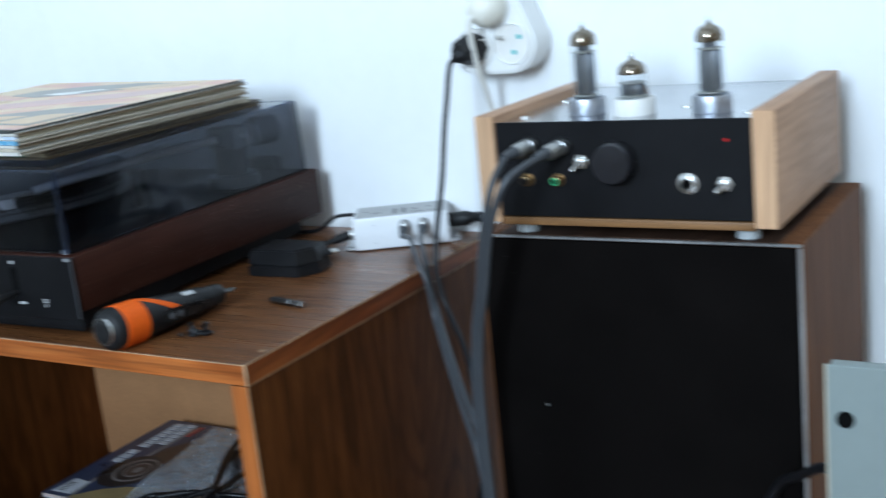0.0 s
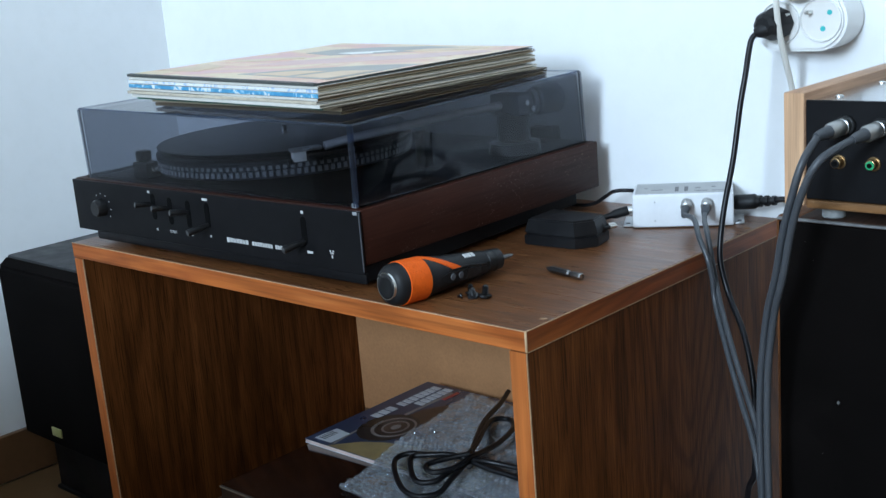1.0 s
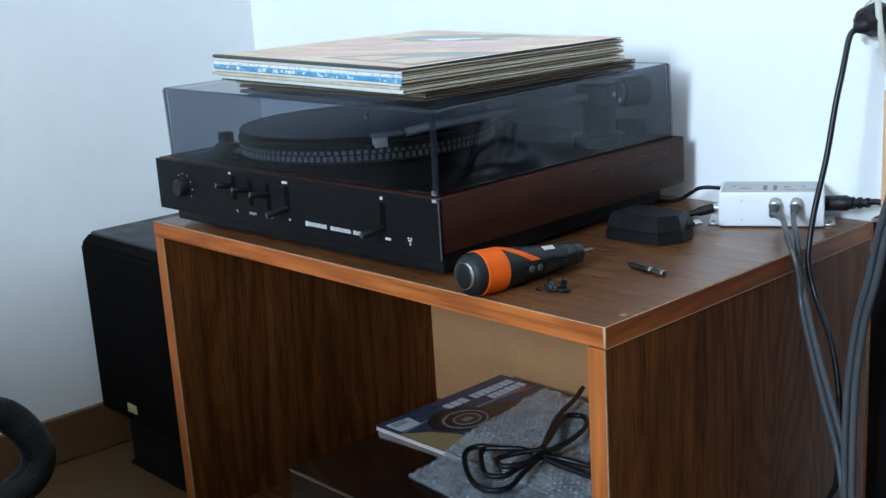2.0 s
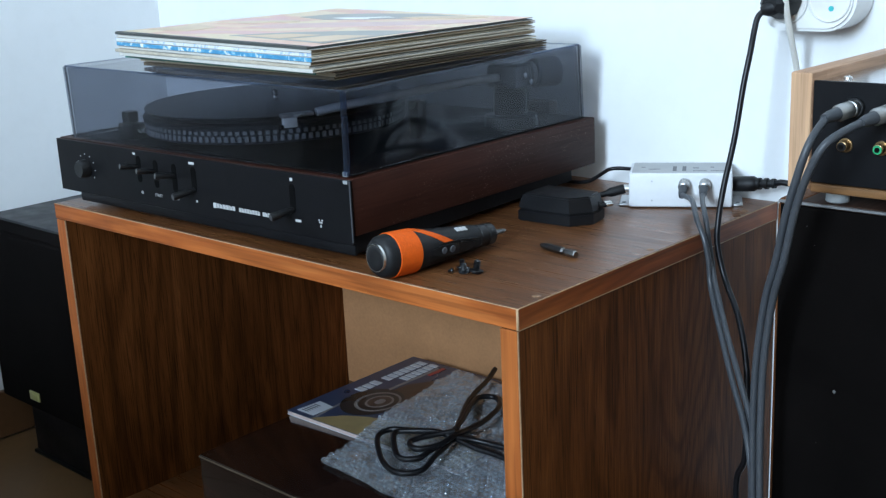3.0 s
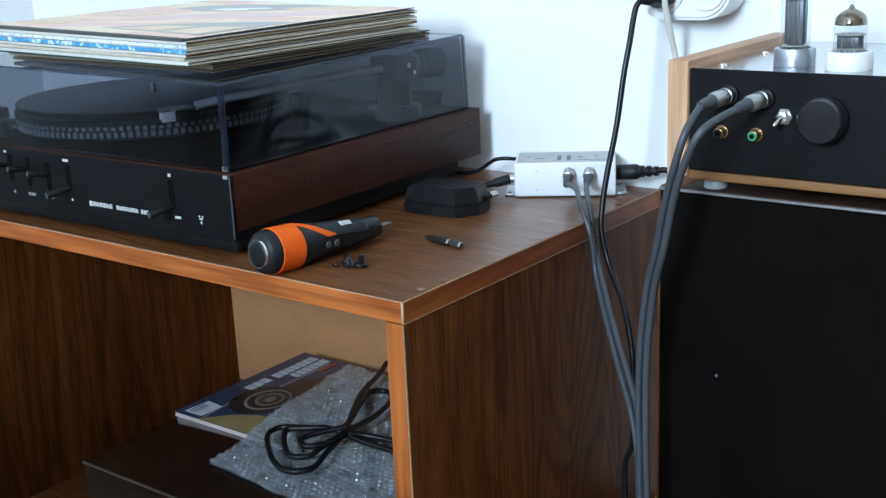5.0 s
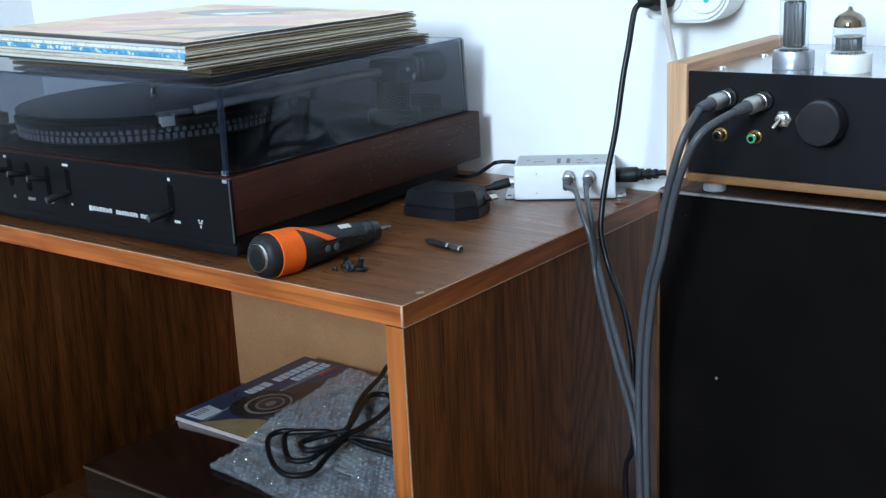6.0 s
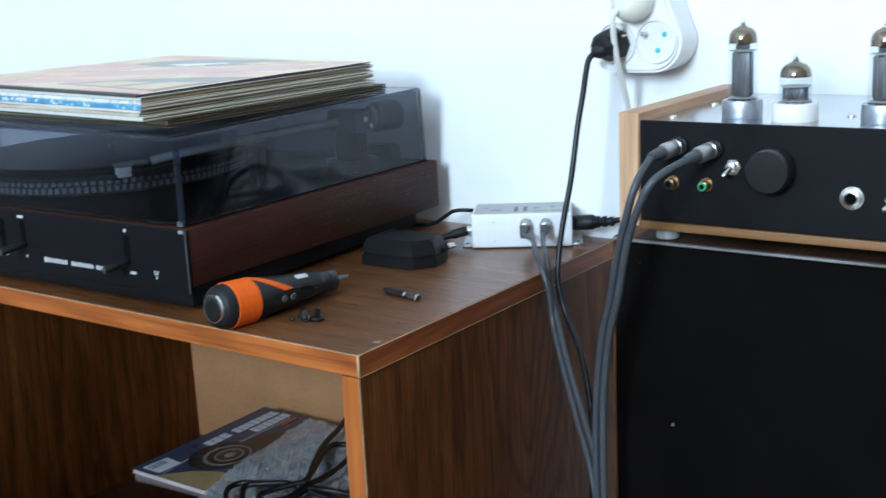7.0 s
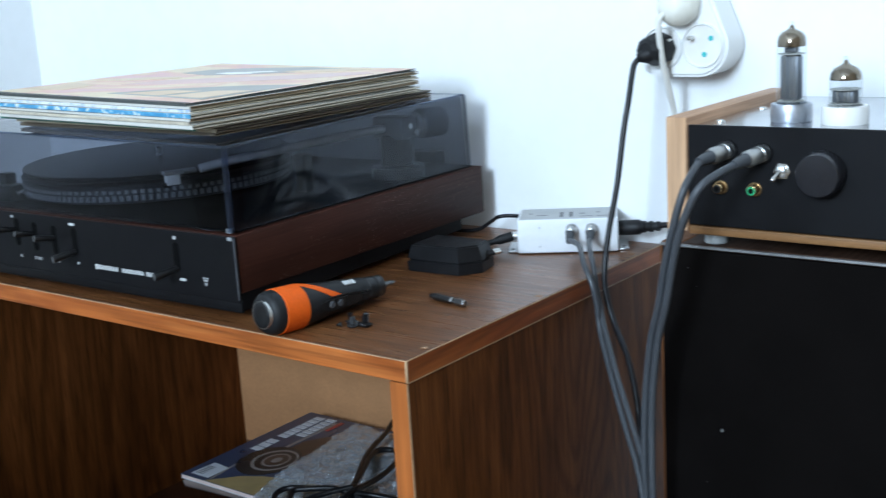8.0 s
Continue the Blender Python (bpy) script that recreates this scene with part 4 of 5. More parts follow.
part("plug_neck", lathe([(0, 0.0100), (0.006, 0.0094), (0.011, 0.0070), (0.012, 0.006)], m_ad @ Vector((0.025, 0.008, 0.0140)), m_ad @ Vector((0.043, 0.024, 0.0160)), 8), ADAPTER, ad, "stub of the mains plug")
for off in (-0.0045, 0.0045):
    q0, q1 = m_ad @ Vector((0.031 - off * 0.66, 0.014 + off * 0.75, 0.0148)), m_ad @ Vector((0.0380 - off * 0.66, 0.0205 + off * 0.75, 0.0157))
    pin = part("mains_pin", rod(q0, q1, 0.0021, 10), ADAPTER, ad, "sleeved mains pin")
    part("pin_tip", lathe([(0, 0.0020), (0.006, 0.0020), (0.0075, 0.0010)], q1, q1 + (q1 - q0), 10), STEEL, pin, "bright pin tip")

# ---------- small silver box ----------
BO, BA = Vector((-0.1165, 0.3325, T)), 30.0
BL, BD, BH = 0.1065, 0.0600, 0.0372
m_b = Matrix.Translation(BO) @ pose(0, 0, 0, 0, 0, BA)
sb = thing("phono_box", tuple(m_b @ Vector((BL / 2, BD / 2, 0))), "small silver-grey metal electronics box with mounting flanges", "electronics box")
part("case", moved(box(0, BL, 0, BD, 0.001, BH, 0.0022, 3), m_b), BOXPAINT, sb)
part("label_plate", moved(box(0.003, BL - 0.003, 0.003, BD - 0.003, BH, BH + 0.0004), m_b), LABEL, sb, "grey printed label on top")
for x0, x1, y0, y1 in ((0.02, 0.032, 0.02, 0.022), (0.045, 0.049, 0.012, 0.036), (0.055, 0.059, 0.012, 0.036), (0.066, 0.072, 0.026, 0.029), (0.066, 0.08, 0.012, 0.0135), (0.084, 0.098, 0.012, 0.0135), (0.084, 0.088, 0.03, 0.033), (0.012, 0.016, 0.03, 0.032)):
    part("printed_mark", moved(box(x0, x1, y0, y1, BH + 0.0004, BH + 0.0006), m_b), INK, sb)
part("flange", moved(box(-0.011, 0.0, 0.008, BD - 0.008, 0.0, 0.0025, 0.0008), m_b), ALU, sb)
part("flange", moved(box(BL, BL + 0.011, 0.008, BD - 0.008, 0.0, 0.0025, 0.0008), m_b), ALU, sb)
for x in (-0.006, BL + 0.006):
    # flat dark discs give the shade inside the flange holes
    part("screw_hole", rod(m_b @ Vector((x, 0.016, 0.0022)), m_b @ Vector((x, 0.016, 0.0032)), 0.0022, 12), INK, sb)
for x, z in ((0.024, 0.029), (0.024, 0.0085)):
    part("rivet", rod(m_b @ Vector((x, 0.0004, z)), m_b @ Vector((x, -0.0008, z)), 0.001, 10), ALU, sb)
part("dc_socket", rod(m_b @ Vector((0, 0.014, 0.018)), m_b @ Vector((-0.006, 0.014, 0.018)), 0.0044, 16), STEEL, sb)


# ---------- cables ----------
def plug(parent, p0, d, r, long_, mat_barrel, mat_boot, boot=0.016):
    d = d.normalized()
    part("plug_barrel", lathe([(0, r * 0.98), (long_ * 0.25, r), (long_ * 0.27, r * 0.9), (long_ * 0.33, r * 0.9), (long_ * 0.35, r), (long_ * 0.9, r), (long_, r * 0.8)], p0, p0 + d, 24), mat_barrel, parent, "nickel plug barrel")
    part("boot", lathe([(long_, r * 0.78), (long_ + boot * 0.5, r * 0.72), (long_ + boot, r * 0.5)], p0, p0 + d, 20), mat_boot, parent, "grey rubber boot")
    return p0 + d * (long_ + boot * 0.8)


def cable(label, pts, r, mat, cat="cable", flat=1.0, per=8):
    t = thing("cable", tuple(pts[len(pts) // 2]), label, cat)
    part("cord", sweep(pts, r, 12, per, flat=flat), mat, t)
    return t


# grey pair from the valve amplifier
for (jx, jz), pts in (((0.1905, 0.5835), [(0.1805, 0.124, 0.563), (0.1725, 0.120, 0.533), (0.1630, 0.124, 0.502), (0.1540, 0.130, 0.467), (0.1425, 0.137, 0.432), (0.1340, 0.142, 0.380), (0.1310, 0.144, 0.328), (0.1320, 0.144, 0.276), (0.134, 0.145, 0.12), (0.12, 0.15, 0.03), (0.10, 0.2, 0.006), (0.06, 0.33, 0.006)]),
                      ((0.2190, 0.5825), [(0.1980, 0.117, 0.567), (0.1850, 0.114, 0.542), (0.1740, 0.118, 0.511), (0.1635, 0.124, 0.470), (0.1520, 0.131, 0.435), (0.1435, 0.136, 0.384), (0.1410, 0.138, 0.333), (0.1415, 0.138, 0.281), (0.144, 0.14, 0.12), (0.13, 0.15, 0.035), (0.11, 0.21, 0.006), (0.07, 0.34, 0.006)])):
    t = thing("cable", (jx, 0.17, jz), "grey screened audio cable plugged into the valve amplifier", "cable", group="grey audio cables")
    d = Vector((-0.20, -0.95, -0.10))
    end = plug(t, Vector((jx, 0.178, jz)), d, 0.0066, 0.021, PLUGMETAL, GREY_CORD)
    part("cord", sweep([end - d.normalized() * 0.004, end] + pts, 0.0031, 12), GREY_CORD, t)
# grey pair from the silver box
for fx, pts in ((0.058, [(-0.032, 0.318, 0.4565), (-0.007, 0.285, 0.4480), (0.0065, 0.2765, 0.4310), (0.0115, 0.2760, 0.4120), (0.0175, 0.272, 0.3830), (0.0495, 0.238, 0.3475), (0.079, 0.207, 0.319), (0.103, 0.182, 0.298), (0.120, 0.163, 0.270), (0.124, 0.158, 0.235), (0.125, 0.16, 0.12), (0.11, 0.2, 0.02), (0.05, 0.32, 0.006)]),
                (0.079, [(-0.022, 0.322, 0.4540), (-0.0040, 0.297, 0.4460), (0.0040, 0.289, 0.4280), (0.0105, 0.284, 0.4085), (0.0225, 0.272, 0.3870), (0.0550, 0.238, 0.3525), (0.086, 0.206, 0.3250), (0.108, 0.184, 0.303), (0.124, 0.168, 0.274), (0.127, 0.164, 0.235), (0.128, 0.17, 0.12), (0.115, 0.21, 0.02), (0.06, 0.33, 0.006)])):
    t = thing("cable", tuple(m_b @ Vector((fx, 0, 0.027))), "grey screened audio cable plugged into the silver box", "cable", group="grey audio cables")
    d = (m_b.to_3x3() @ Vector((-0.12, -0.9, -0.40)))
    end = plug(t, m_b @ Vector((fx, 0.0, 0.0275)), d, 0.0060, 0.010, PLUGMETAL, GREY_CORD, 0.014)
    part("cord", sweep([end - d.normalized() * 0.004, end] + pts, 0.0027, 12), GREY_CORD, t)
# signal lead on the box's far end
t = thing("cable", tuple(m_b @ Vector((BL, 0.02, 0.02))), "black plug and ribbed lead behind the silver box", "cable")
p0 = m_b @ Vector((BL, 0.024, 0.021))
p1 = Vector((0.030, 0.412, T + 0.028))
part("plug_body", lathe([(0, 0.0072), (0.004, 0.0082), (0.024, 0.0082), (0.028, 0.006)], p0, p1, 16), BLACK_SOFT, t)
part("boot", lathe([(0.028, 0.0062), (0.032, 0.0062), (0.0325, 0.0045), (0.036, 0.0045), (0.0365, 0.0058), (0.040, 0.0058), (0.0405, 0.0042), (0.044, 0.0042), (0.0445, 0.0052), (0.048, 0.005)], p0, p1, 14), BLACK_SOFT, t, "ribbed black strain relief")
dd = (p1 - p0).normalized()
part("cord", sweep([p0 + dd * 0.046, p0 + dd * 0.06, (0.06, 0.417, 0.452), (0.10, 0.419, 0.40), (0.115, 0.42, 0.2), (0.1, 0.40, 0.02)], 0.0032, 10), CORD, t)
# power lead from adapter to box
t = thing("cable", (-0.15, 0.3, T), "thin black power lead between adapter and silver box", "cable")
p0 = m_b @ Vector((-0.005, 0.014, 0.018))
part("plug_body", lathe([(0, 0.0045), (0.002, 0.0052), (0.016, 0.005), (0.02, 0.0034), (0.03, 0.0028)], p0, p0 + (m_b.to_3x3() @ Vector((-1, -0.1, -0.25))), 14), BLACK_SOFT, t)
part("cord", sweep([p0 + (m_b.to_3x3() @ Vector((-0.024, -0.002, -0.006))), (-0.150, 0.338, T + 0.011), (-0.170, 0.346, T + 0.006), (-0.194, 0.350, T + 0.0030), (-0.212, 0.335, T + 0.0026), (-0.210, 0.300, T + 0.0026), (-0.192, 0.268, T + 0.005), (-0.176, 0.256, T + 0.008)], 0.0022, 10), CORD, t)
t = cable("thin black lead looping behind the turntable", [(-0.118, 0.412, T + 0.020), (-0.140, 0.398, T + 0.026), (-0.165, 0.394, T + 0.027), (-0.178, 0.388, T + 0.026), (-0.195, 0.398, T + 0.018), (-0.216, 0.400, T + 0.006), (-0.24, 0.398, T + 0.003), (-0.3, 0.404, T + 0.003)], 0.0022, CORD)

# ---------- wall socket with two plugs ----------
SY = 0.397
so = thing("wall_socket", (0.05, Y1, 0.61), "white triple surface-mounted wall socket with teal shutters", "wall socket")
hull = []
for (cx, cz), a0, a1 in (((0.028, 0.6475), 150, 270), ((0.0675, 0.6475), 270, 390), ((0.0500, 0.690), 30, 150)):
    for k in range(13):
        a = radians(a0 + (a1 - a0) * k / 12)
        hull.append((cx - 0.0055 + 0.031 * math.cos(a), cz + 0.030 * math.sin(a)))
M_WALL = Matrix(((1, 0, 0, 0), (0, 0, -1, 0), (0, 1, 0, 0), (0, 0, 0, 1)))   # xy drawn upright, raised towards the room
part("socket_body", prism(hull, -Y1, -SY, M_WALL, bevel=0.003), WHITE_PL, so)
for cx, cz in ((0.0245, 0.646), (0.0675, 0.648), (0.0465, 0.688)):
    ring = part("socket_ring", lathe([(0.0, 0.0216), (0.0024, 0.0212), (0.0028, 0.0206), (0.0002, 0.0194)], (cx, SY + 0.0002, cz), (cx, -9, cz), 40), WHITE_PL, so, "round socket rim")
    part("socket_well", rod((cx, SY + 0.0001, cz), (cx, SY - 0.0003, cz), 0.0196, 36), CERAMIC, so)
    ga = radians(205 if cx > 0.06 else 20)
    part("earth_pin", rod((cx + 0.011 * math.cos(ga), SY, cz + 0.008), (cx + 0.011 * math.cos(ga), SY - 0.012, cz + 0.008), 0.0022, 12, edge=0.001), STEEL, so)
for x, z in ((0.0765, 0.655), (0.0695, 0.6395)):
    part("shutter", rod((x, SY, z), (x, SY - 0.0009, z), 0.0026, 16), TEAL, so, "teal hole shutter")

bp = thing("mains_plug", (0.026, SY, 0.64), "black mains plug with cord in the wall socket", "mains plug")
pb = Vector((0.0245, SY - 0.0005, 0.646))
part("plug_body", lathe([(0, 0.0160), (0.012, 0.0164), (0.018, 0.0154), (0.028, 0.012), (0.031, 0.008)], pb, pb + Vector((-0.1, -1, 0)), 8), BLACK_SOFT, bp, smooth=20)
pe = pb + Vector((-0.003, -0.0255, -0.004))
part("boot", lathe([(-0.003, 0.0075), (0.004, 0.0075), (0.010, 0.0042)], pe, pe + Vector((-1, -0.40, -0.35)), 14), BLACK_SOFT, bp)
part("cord", sweep([pe + Vector((-0.0055, -0.0022, -0.002)), (0.0112, 0.3640, 0.634), (0.0098, 0.3600, 0.622), (0.0100, 0.352, 0.600), (0.0080, 0.344, 0.570), (0.0060, 0.332, 0.519), (0.0045, 0.315, 0.473), (0.0060, 0.303, 0.4400), (0.0085, 0.299, 0.4180), (0.0200, 0.294, 0.3885), (0.0450, 0.274, 0.3628), (0.0620, 0.257, 0.336), (0.0700, 0.249, 0.3025), (0.0680, 0.251, 0.231), (0.050, 0.269, 0.184), (0.055, 0.28, 0.06), (0.08, 0.33, 0.006)], 0.0030, 10), CORD, bp)
wp = thing("mains_plug", (0.05, SY, 0.68), "round white mains plug with cord in the wall socket", "mains plug")
pw = Vector((0.0475, SY - 0.0005, 0.687))
part("plug_body", lathe([(0, 0.0182), (0.004, 0.0192), (0.016, 0.0192), (0.022, 0.0170), (0.028, 0.0110), (0.03, 0.006)], pw, pw + Vector((0, -1, 0)), 32), OLD_WHITE, wp)
part("cord", sweep([(0.044, 0.374, 0.684), (0.0375, 0.366, 0.676), (0.0355, 0.369, 0.66), (0.034, 0.378, 0.635), (0.032, 0.395, 0.605), (0.030, 0.412, 0.575), (0.034, 0.422, 0.52), (0.06, 0.422, 0.40), (0.09, 0.42, 0.2), (0.1, 0.41, 0.05)], 0.0031, 10), WHITE_CORD, wp)

# ---------- right-hand loudspeaker ----------
SX0, SX1, SF, SB, SZ = 0.1285, 0.411, 0.185, 0.398, 0.5045
sp = thing("loudspeaker", ((SX0 + SX1) / 2, (SF + SB) / 2, 0), "large teak loudspeaker with black grille and thin silver frame", "loudspeaker")
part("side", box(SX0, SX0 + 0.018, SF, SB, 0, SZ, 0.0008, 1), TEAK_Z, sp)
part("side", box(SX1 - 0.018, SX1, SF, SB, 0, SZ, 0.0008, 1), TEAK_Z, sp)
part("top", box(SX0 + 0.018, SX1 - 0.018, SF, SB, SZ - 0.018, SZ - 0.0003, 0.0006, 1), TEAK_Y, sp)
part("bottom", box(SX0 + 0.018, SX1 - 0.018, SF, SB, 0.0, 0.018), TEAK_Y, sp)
part("back", box(SX0 + 0.018, SX1 - 0.018, SB - 0.012, SB - 0.001, 0.018, SZ - 0.018), BLACK, sp)
G0 = SF - 0.004
# upper trim in a darker grey than the right-hand upright
fr = part("silver_frame", box(SX0 + 0.0005, SX1 - 0.001, SF - 0.0035, SF, SZ - 0.0030, SZ - 0.0008, 0.0004, 1), DULL_TRIM, sp, "thin silver trim")
part("silver_frame", box(SX1 - 0.004, SX1 - 0.001, SF - 0.0035, SF, 0.004, SZ - 0.0037, 0.0005, 1), ALU, sp, "thin silver trim")
part("grille_edge", box(SX0 + 0.0005, SX0 + 0.0025, SF - 0.0035, SF, 0.004, SZ - 0.0037, 0.0005, 1), TEAK_Z, sp, "narrow wooden edge beside the grille")
grille = part("grille", box(SX0 + 0.003, SX1 - 0.0045, SF - 0.0045, SF, 0.006, SZ - 0.004, 0.001), CLOTH, sp, "black cloth grille with specks of dust")
random.seed(5)
for k, (x, z, s) in enumerate(((0.184, 0.349, 0.0017), (0.155, 0.485, 0.0005), (0.162, 0.47, 0.0004), (0.17, 0.30, 0.0004))):
    part("speck", prism([(x + s * math.cos(a) * random.uniform(0.6, 1), z + s * math.sin(a)) for a in (0.2, 1.5, 2.6, 3.7, 4.9)], -G0 - 0.0004, -G0 + 0.0009, M_WALL), DUST, grille)

# ---------- valve amplifier ----------
AX0, AX1, AF, AB = 0.1380, 0.3945, 0.1775, 0.393
AZ0, AZ1 = 0.5160, 0.6085
amp = thing("valve_amplifier", ((AX0 + AX1) / 2, (AF + AB) / 2, SZ), "home-built valve amplifier with beech side cheeks and black front", "amplifier")
for a, b_ in ((AX0, AX0 + 0.0185), (AX1 - 0.0185, AX1)):
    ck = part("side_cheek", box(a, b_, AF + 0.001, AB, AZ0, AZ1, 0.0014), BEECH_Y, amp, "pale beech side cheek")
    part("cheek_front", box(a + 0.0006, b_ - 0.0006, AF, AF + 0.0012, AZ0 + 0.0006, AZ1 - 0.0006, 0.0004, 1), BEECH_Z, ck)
IX0, IX1 = AX0 + 0.0185, AX1 - 0.0185
part("base_board", box(IX0, IX1, AF + 0.002, AB, AZ0 - 0.002, AZ0 + 0.005, 0.001), PINE_X, amp, "thin wooden base board")
fp = part("front_panel", box(IX0 + 0.0004, IX1 - 0.0004, AF + 0.0015, AF + 0.0045, AZ0 + 0.006, 0.6025, 0.0006, 1), BLACK, amp, "matt black front panel")
tp = part("top_plate", box(IX0, IX1, AF + 0.0045, AB - 0.002, 0.5985, 0.6005, 0.0004, 1), TOPPLATE, amp, "bright steel top plate")
part("back_plate", box(IX0, IX1, AB - 0.002, AB - 0.0005, AZ0 + 0.005, 0.6005), BLACK, amp)
for x, y in ((IX0 + 0.012, 0.30), (IX1 - 0.012, 0.30), (0.245, 0.255), (IX0 + 0.012, 0.215), (IX1 - 0.012, 0.215), (0.300, 0.255)):
    part("plate_screw", lathe([(0, 0.0036), (0.001, 0.0034), (0.0018, 0.0018)], (x, y, 0.6004), (x, y, 9), 14), STEEL, tp)
for x in (0.1720, 0.3655):
    for y in (AF + 0.02, AB - 0.03):
        part("foot", lathe([(0, 0.0085), (0.001, 0.0095), (0.0085, 0.0088), (0.0096, 0.008)], (x, y, SZ - 0.0002), (x, y, 9), 24), FELT_GREY, amp, "grey rubber foot")
PYF = AF + 0.0015


def onpanel(name, prof, x, z, mat, label="", seg=28, parent=None):
    return part(name, lathe(prof, (x, PYF, z), (x, PYF - 1, z), seg), mat, parent or fp, label)


for jx, jz in ((0.1905, 0.5835), (0.2190, 0.5825)):
    onpanel("input_socket", [(0, 0.0082), (0.002, 0.0082), (0.003, 0.0074)], jx, jz, BLACK_GLOSS, "black chassis socket")
kn = onpanel("volume_knob", [(0, 0.0168), (0.002, 0.0178), (0.013, 0.0172), (0.0155, 0.0156), (0.0158, 0.006)], 0.2660, 0.5695, KNOB, "large black volume knob", 48)
for x, mat in ((0.1850, BLACK_GLOSS), (0.2130, GREEN)):
    r = onpanel("rca_socket", [(0, 0.0056), (0.0015, 0.0056), (0.0016, 0.0044), (0.008, 0.0042), (0.0085, 0.0036)], x, 0.5540, GOLD, "gilded phono socket")
    part("insert", lathe([(0.0084, 0.0036), (0.009, 0.0034), (0.0091, 0.0012)], (x, PYF, 0.554), (x, PYF - 1, 0.554), 20), mat, r, "green insert" if mat is GREEN else "black insert")
    part("pin_hole", rod((x, PYF - 0.0086, 0.554), (x, PYF - 0.0096, 0.554), 0.0020, 14), HOLE_SHADE, r)
def toggle(x, z, dx, dz):
    b = onpanel("toggle_switch", [(0, 0.0066), (0.0022, 0.0066), (0.0024, 0.0046), (0.0075, 0.0044), (0.008, 0.003)], x, z, STEEL, "nickel toggle switch", 6)
    p = Vector((x, PYF - 0.007, z))
    part("bat", lathe([(0, 0.0015), (0.008, 0.0021), (0.0095, 0.0014)], p, p + Vector((dx, -0.9, dz)), 12), STEEL, b)


toggle(0.2350, 0.5695, -0.45, -0.75)
toggle(0.3545, 0.5520, -0.5, -0.6)
jk = onpanel("headphone_jack", [(0, 0.0086), (0.002, 0.0086), (0.0022, 0.0072), (0.005, 0.0070), (0.0055, 0.0046), (0.003, 0.0040)], 0.3250, 0.5520, STEEL, "nickel headphone jack")
part("jack_hole", rod((0.325, PYF - 0.0045, 0.552), (0.325, PYF - 0.0049, 0.552), 0.0038, 18), HOLE_SHADE, jk)
onpanel("power_led", [(0, 0.0014), (0.001, 0.0014), (0.0018, 0.0007)], 0.3565, 0.5860, LED_RED, "small red power light", 12)
part("transformer_wire", sweep([(0.240, 0.292, 0.6005), (0.242, 0.290, 0.612), (0.247, 0.288, 0.616), (0.251, 0.289, 0.610), (0.252, 0.29, 0.6005)], 0.0028, 8), PINE_X, amp, "small copper-brown loop")


def valve(x, y, r, h, base_r, base_h, base_mat, label, tall):
    z0 = 0.6005
    v = thing("valve", (x, y, z0), label, "vacuum tube", group="amplifier valves")
    prof = [(0, base_r * 0.97), (0.001, base_r), (base_h * 0.9, base_r * 0.99), (base_h, base_r * 0.95), (base_h, r * 1.08), (base_h * 0.85, r * 1.05)]
    part("socket", lathe(prof, (x, y, z0), (x, y, 9), 40), base_mat, v, "round valve socket")
    zb, zt_ = z0 + base_h * 0.86, z0 + h
    n = zt_ - zb
    sh = n - r * 1.35
    glass = [(0, r * 0.9), (0.001, r), (sh, r), (sh + r * 0.35, r * 0.93), (sh + r * 0.62, r * 0.72), (sh + r * 0.78, r * 0.38), (sh + r * 0.9, r * 0.2), (n - r * 0.08, r * 0.15), (n, r * 0.05)]
    part("envelope", lathe(glass, (x, y, zb), (x, y, 9), 32), GLASS, v, "clear glass envelope")
    get = [(sh - r * (0.35 if tall else 0.12), r * 0.955), (sh, r * 0.955), (sh + r * 0.35, r * 0.88), (sh + r * 0.62, r * 0.66), (sh + r * 0.78, r * 0.32), (sh + r * 0.88, r * 0.17), (sh + r * 1.05, r * 0.12), (sh + r * 1.12, r * 0.03)]
    part("getter", lathe(get, (x, y, zb), (x, y, 9), 32), GETTER, v, "brownish silver getter mirror")
    a0, a1 = zb + 0.0045, zb + sh - r * (0.95 if tall else 0.80)
    b = box(x - r * 0.66, x + r * 0.66, y - r * 0.4, y + r * 0.4, a0, a1, 0.0015)
    if tall:
        for s in (-1, 1):
            box(x + s * r * 0.62 - r * 0.16, x + s * r * 0.62 + r * 0.16, y - r * 0.08, y + r * 0.08, a0 + 0.002, a1 - 0.001, 0.0006, bm=b)
    else:
        for s in (-1, 1):
            rod((x + s * r * 0.42, y, a0), (x + s * r * 0.42, y, a1), r * 0.4, 14, bm=b)
    part("anode", b, GUNGREY, v, "grey metal anode")
    for s in (-0.35, 0.1, 0.35):
        part("rod", rod((x + s * r, y - r * 0.42, a0), (x + s * r, y - r * 0.42, a1 + 0.002), 0.0006, 8), STEEL, v)
    for z in (a0 - 0.001, a1 + 0.0008):
        part("spacer", rod((x, y, z), (x, y, z + 0.0006), r * 0.92, 24), MICA, v, "mica spacer disc")
    if tall:
        part("top_cap", box(x - r * 0.42, x + r * 0.42, y - r * 0.3, y + r * 0.3, a1 + 0.002, a1 + 0.0065, 0.0008), GUNGREY, v)
    for k in range(6):
        a = 2 * math.pi * k / 6
        part("pin", rod((x + r * 0.55 * math.cos(a), y + r * 0.55 * math.sin(a), zb), (x + r * 0.55 * math.cos(a), y + r * 0.55 * math.sin(a), a0), 0.0005, 6), STEEL, v)


valve(0.2205, 0.232, 0.0113, 0.0775, 0.0160, 0.0140, SOCKET_ALU, "tall output valve in an aluminium socket", True)
valve(0.2660, 0.224, 0.0121, 0.0512, 0.0175, 0.0138, CERAMIC, "short valve in a white ceramic socket", False)
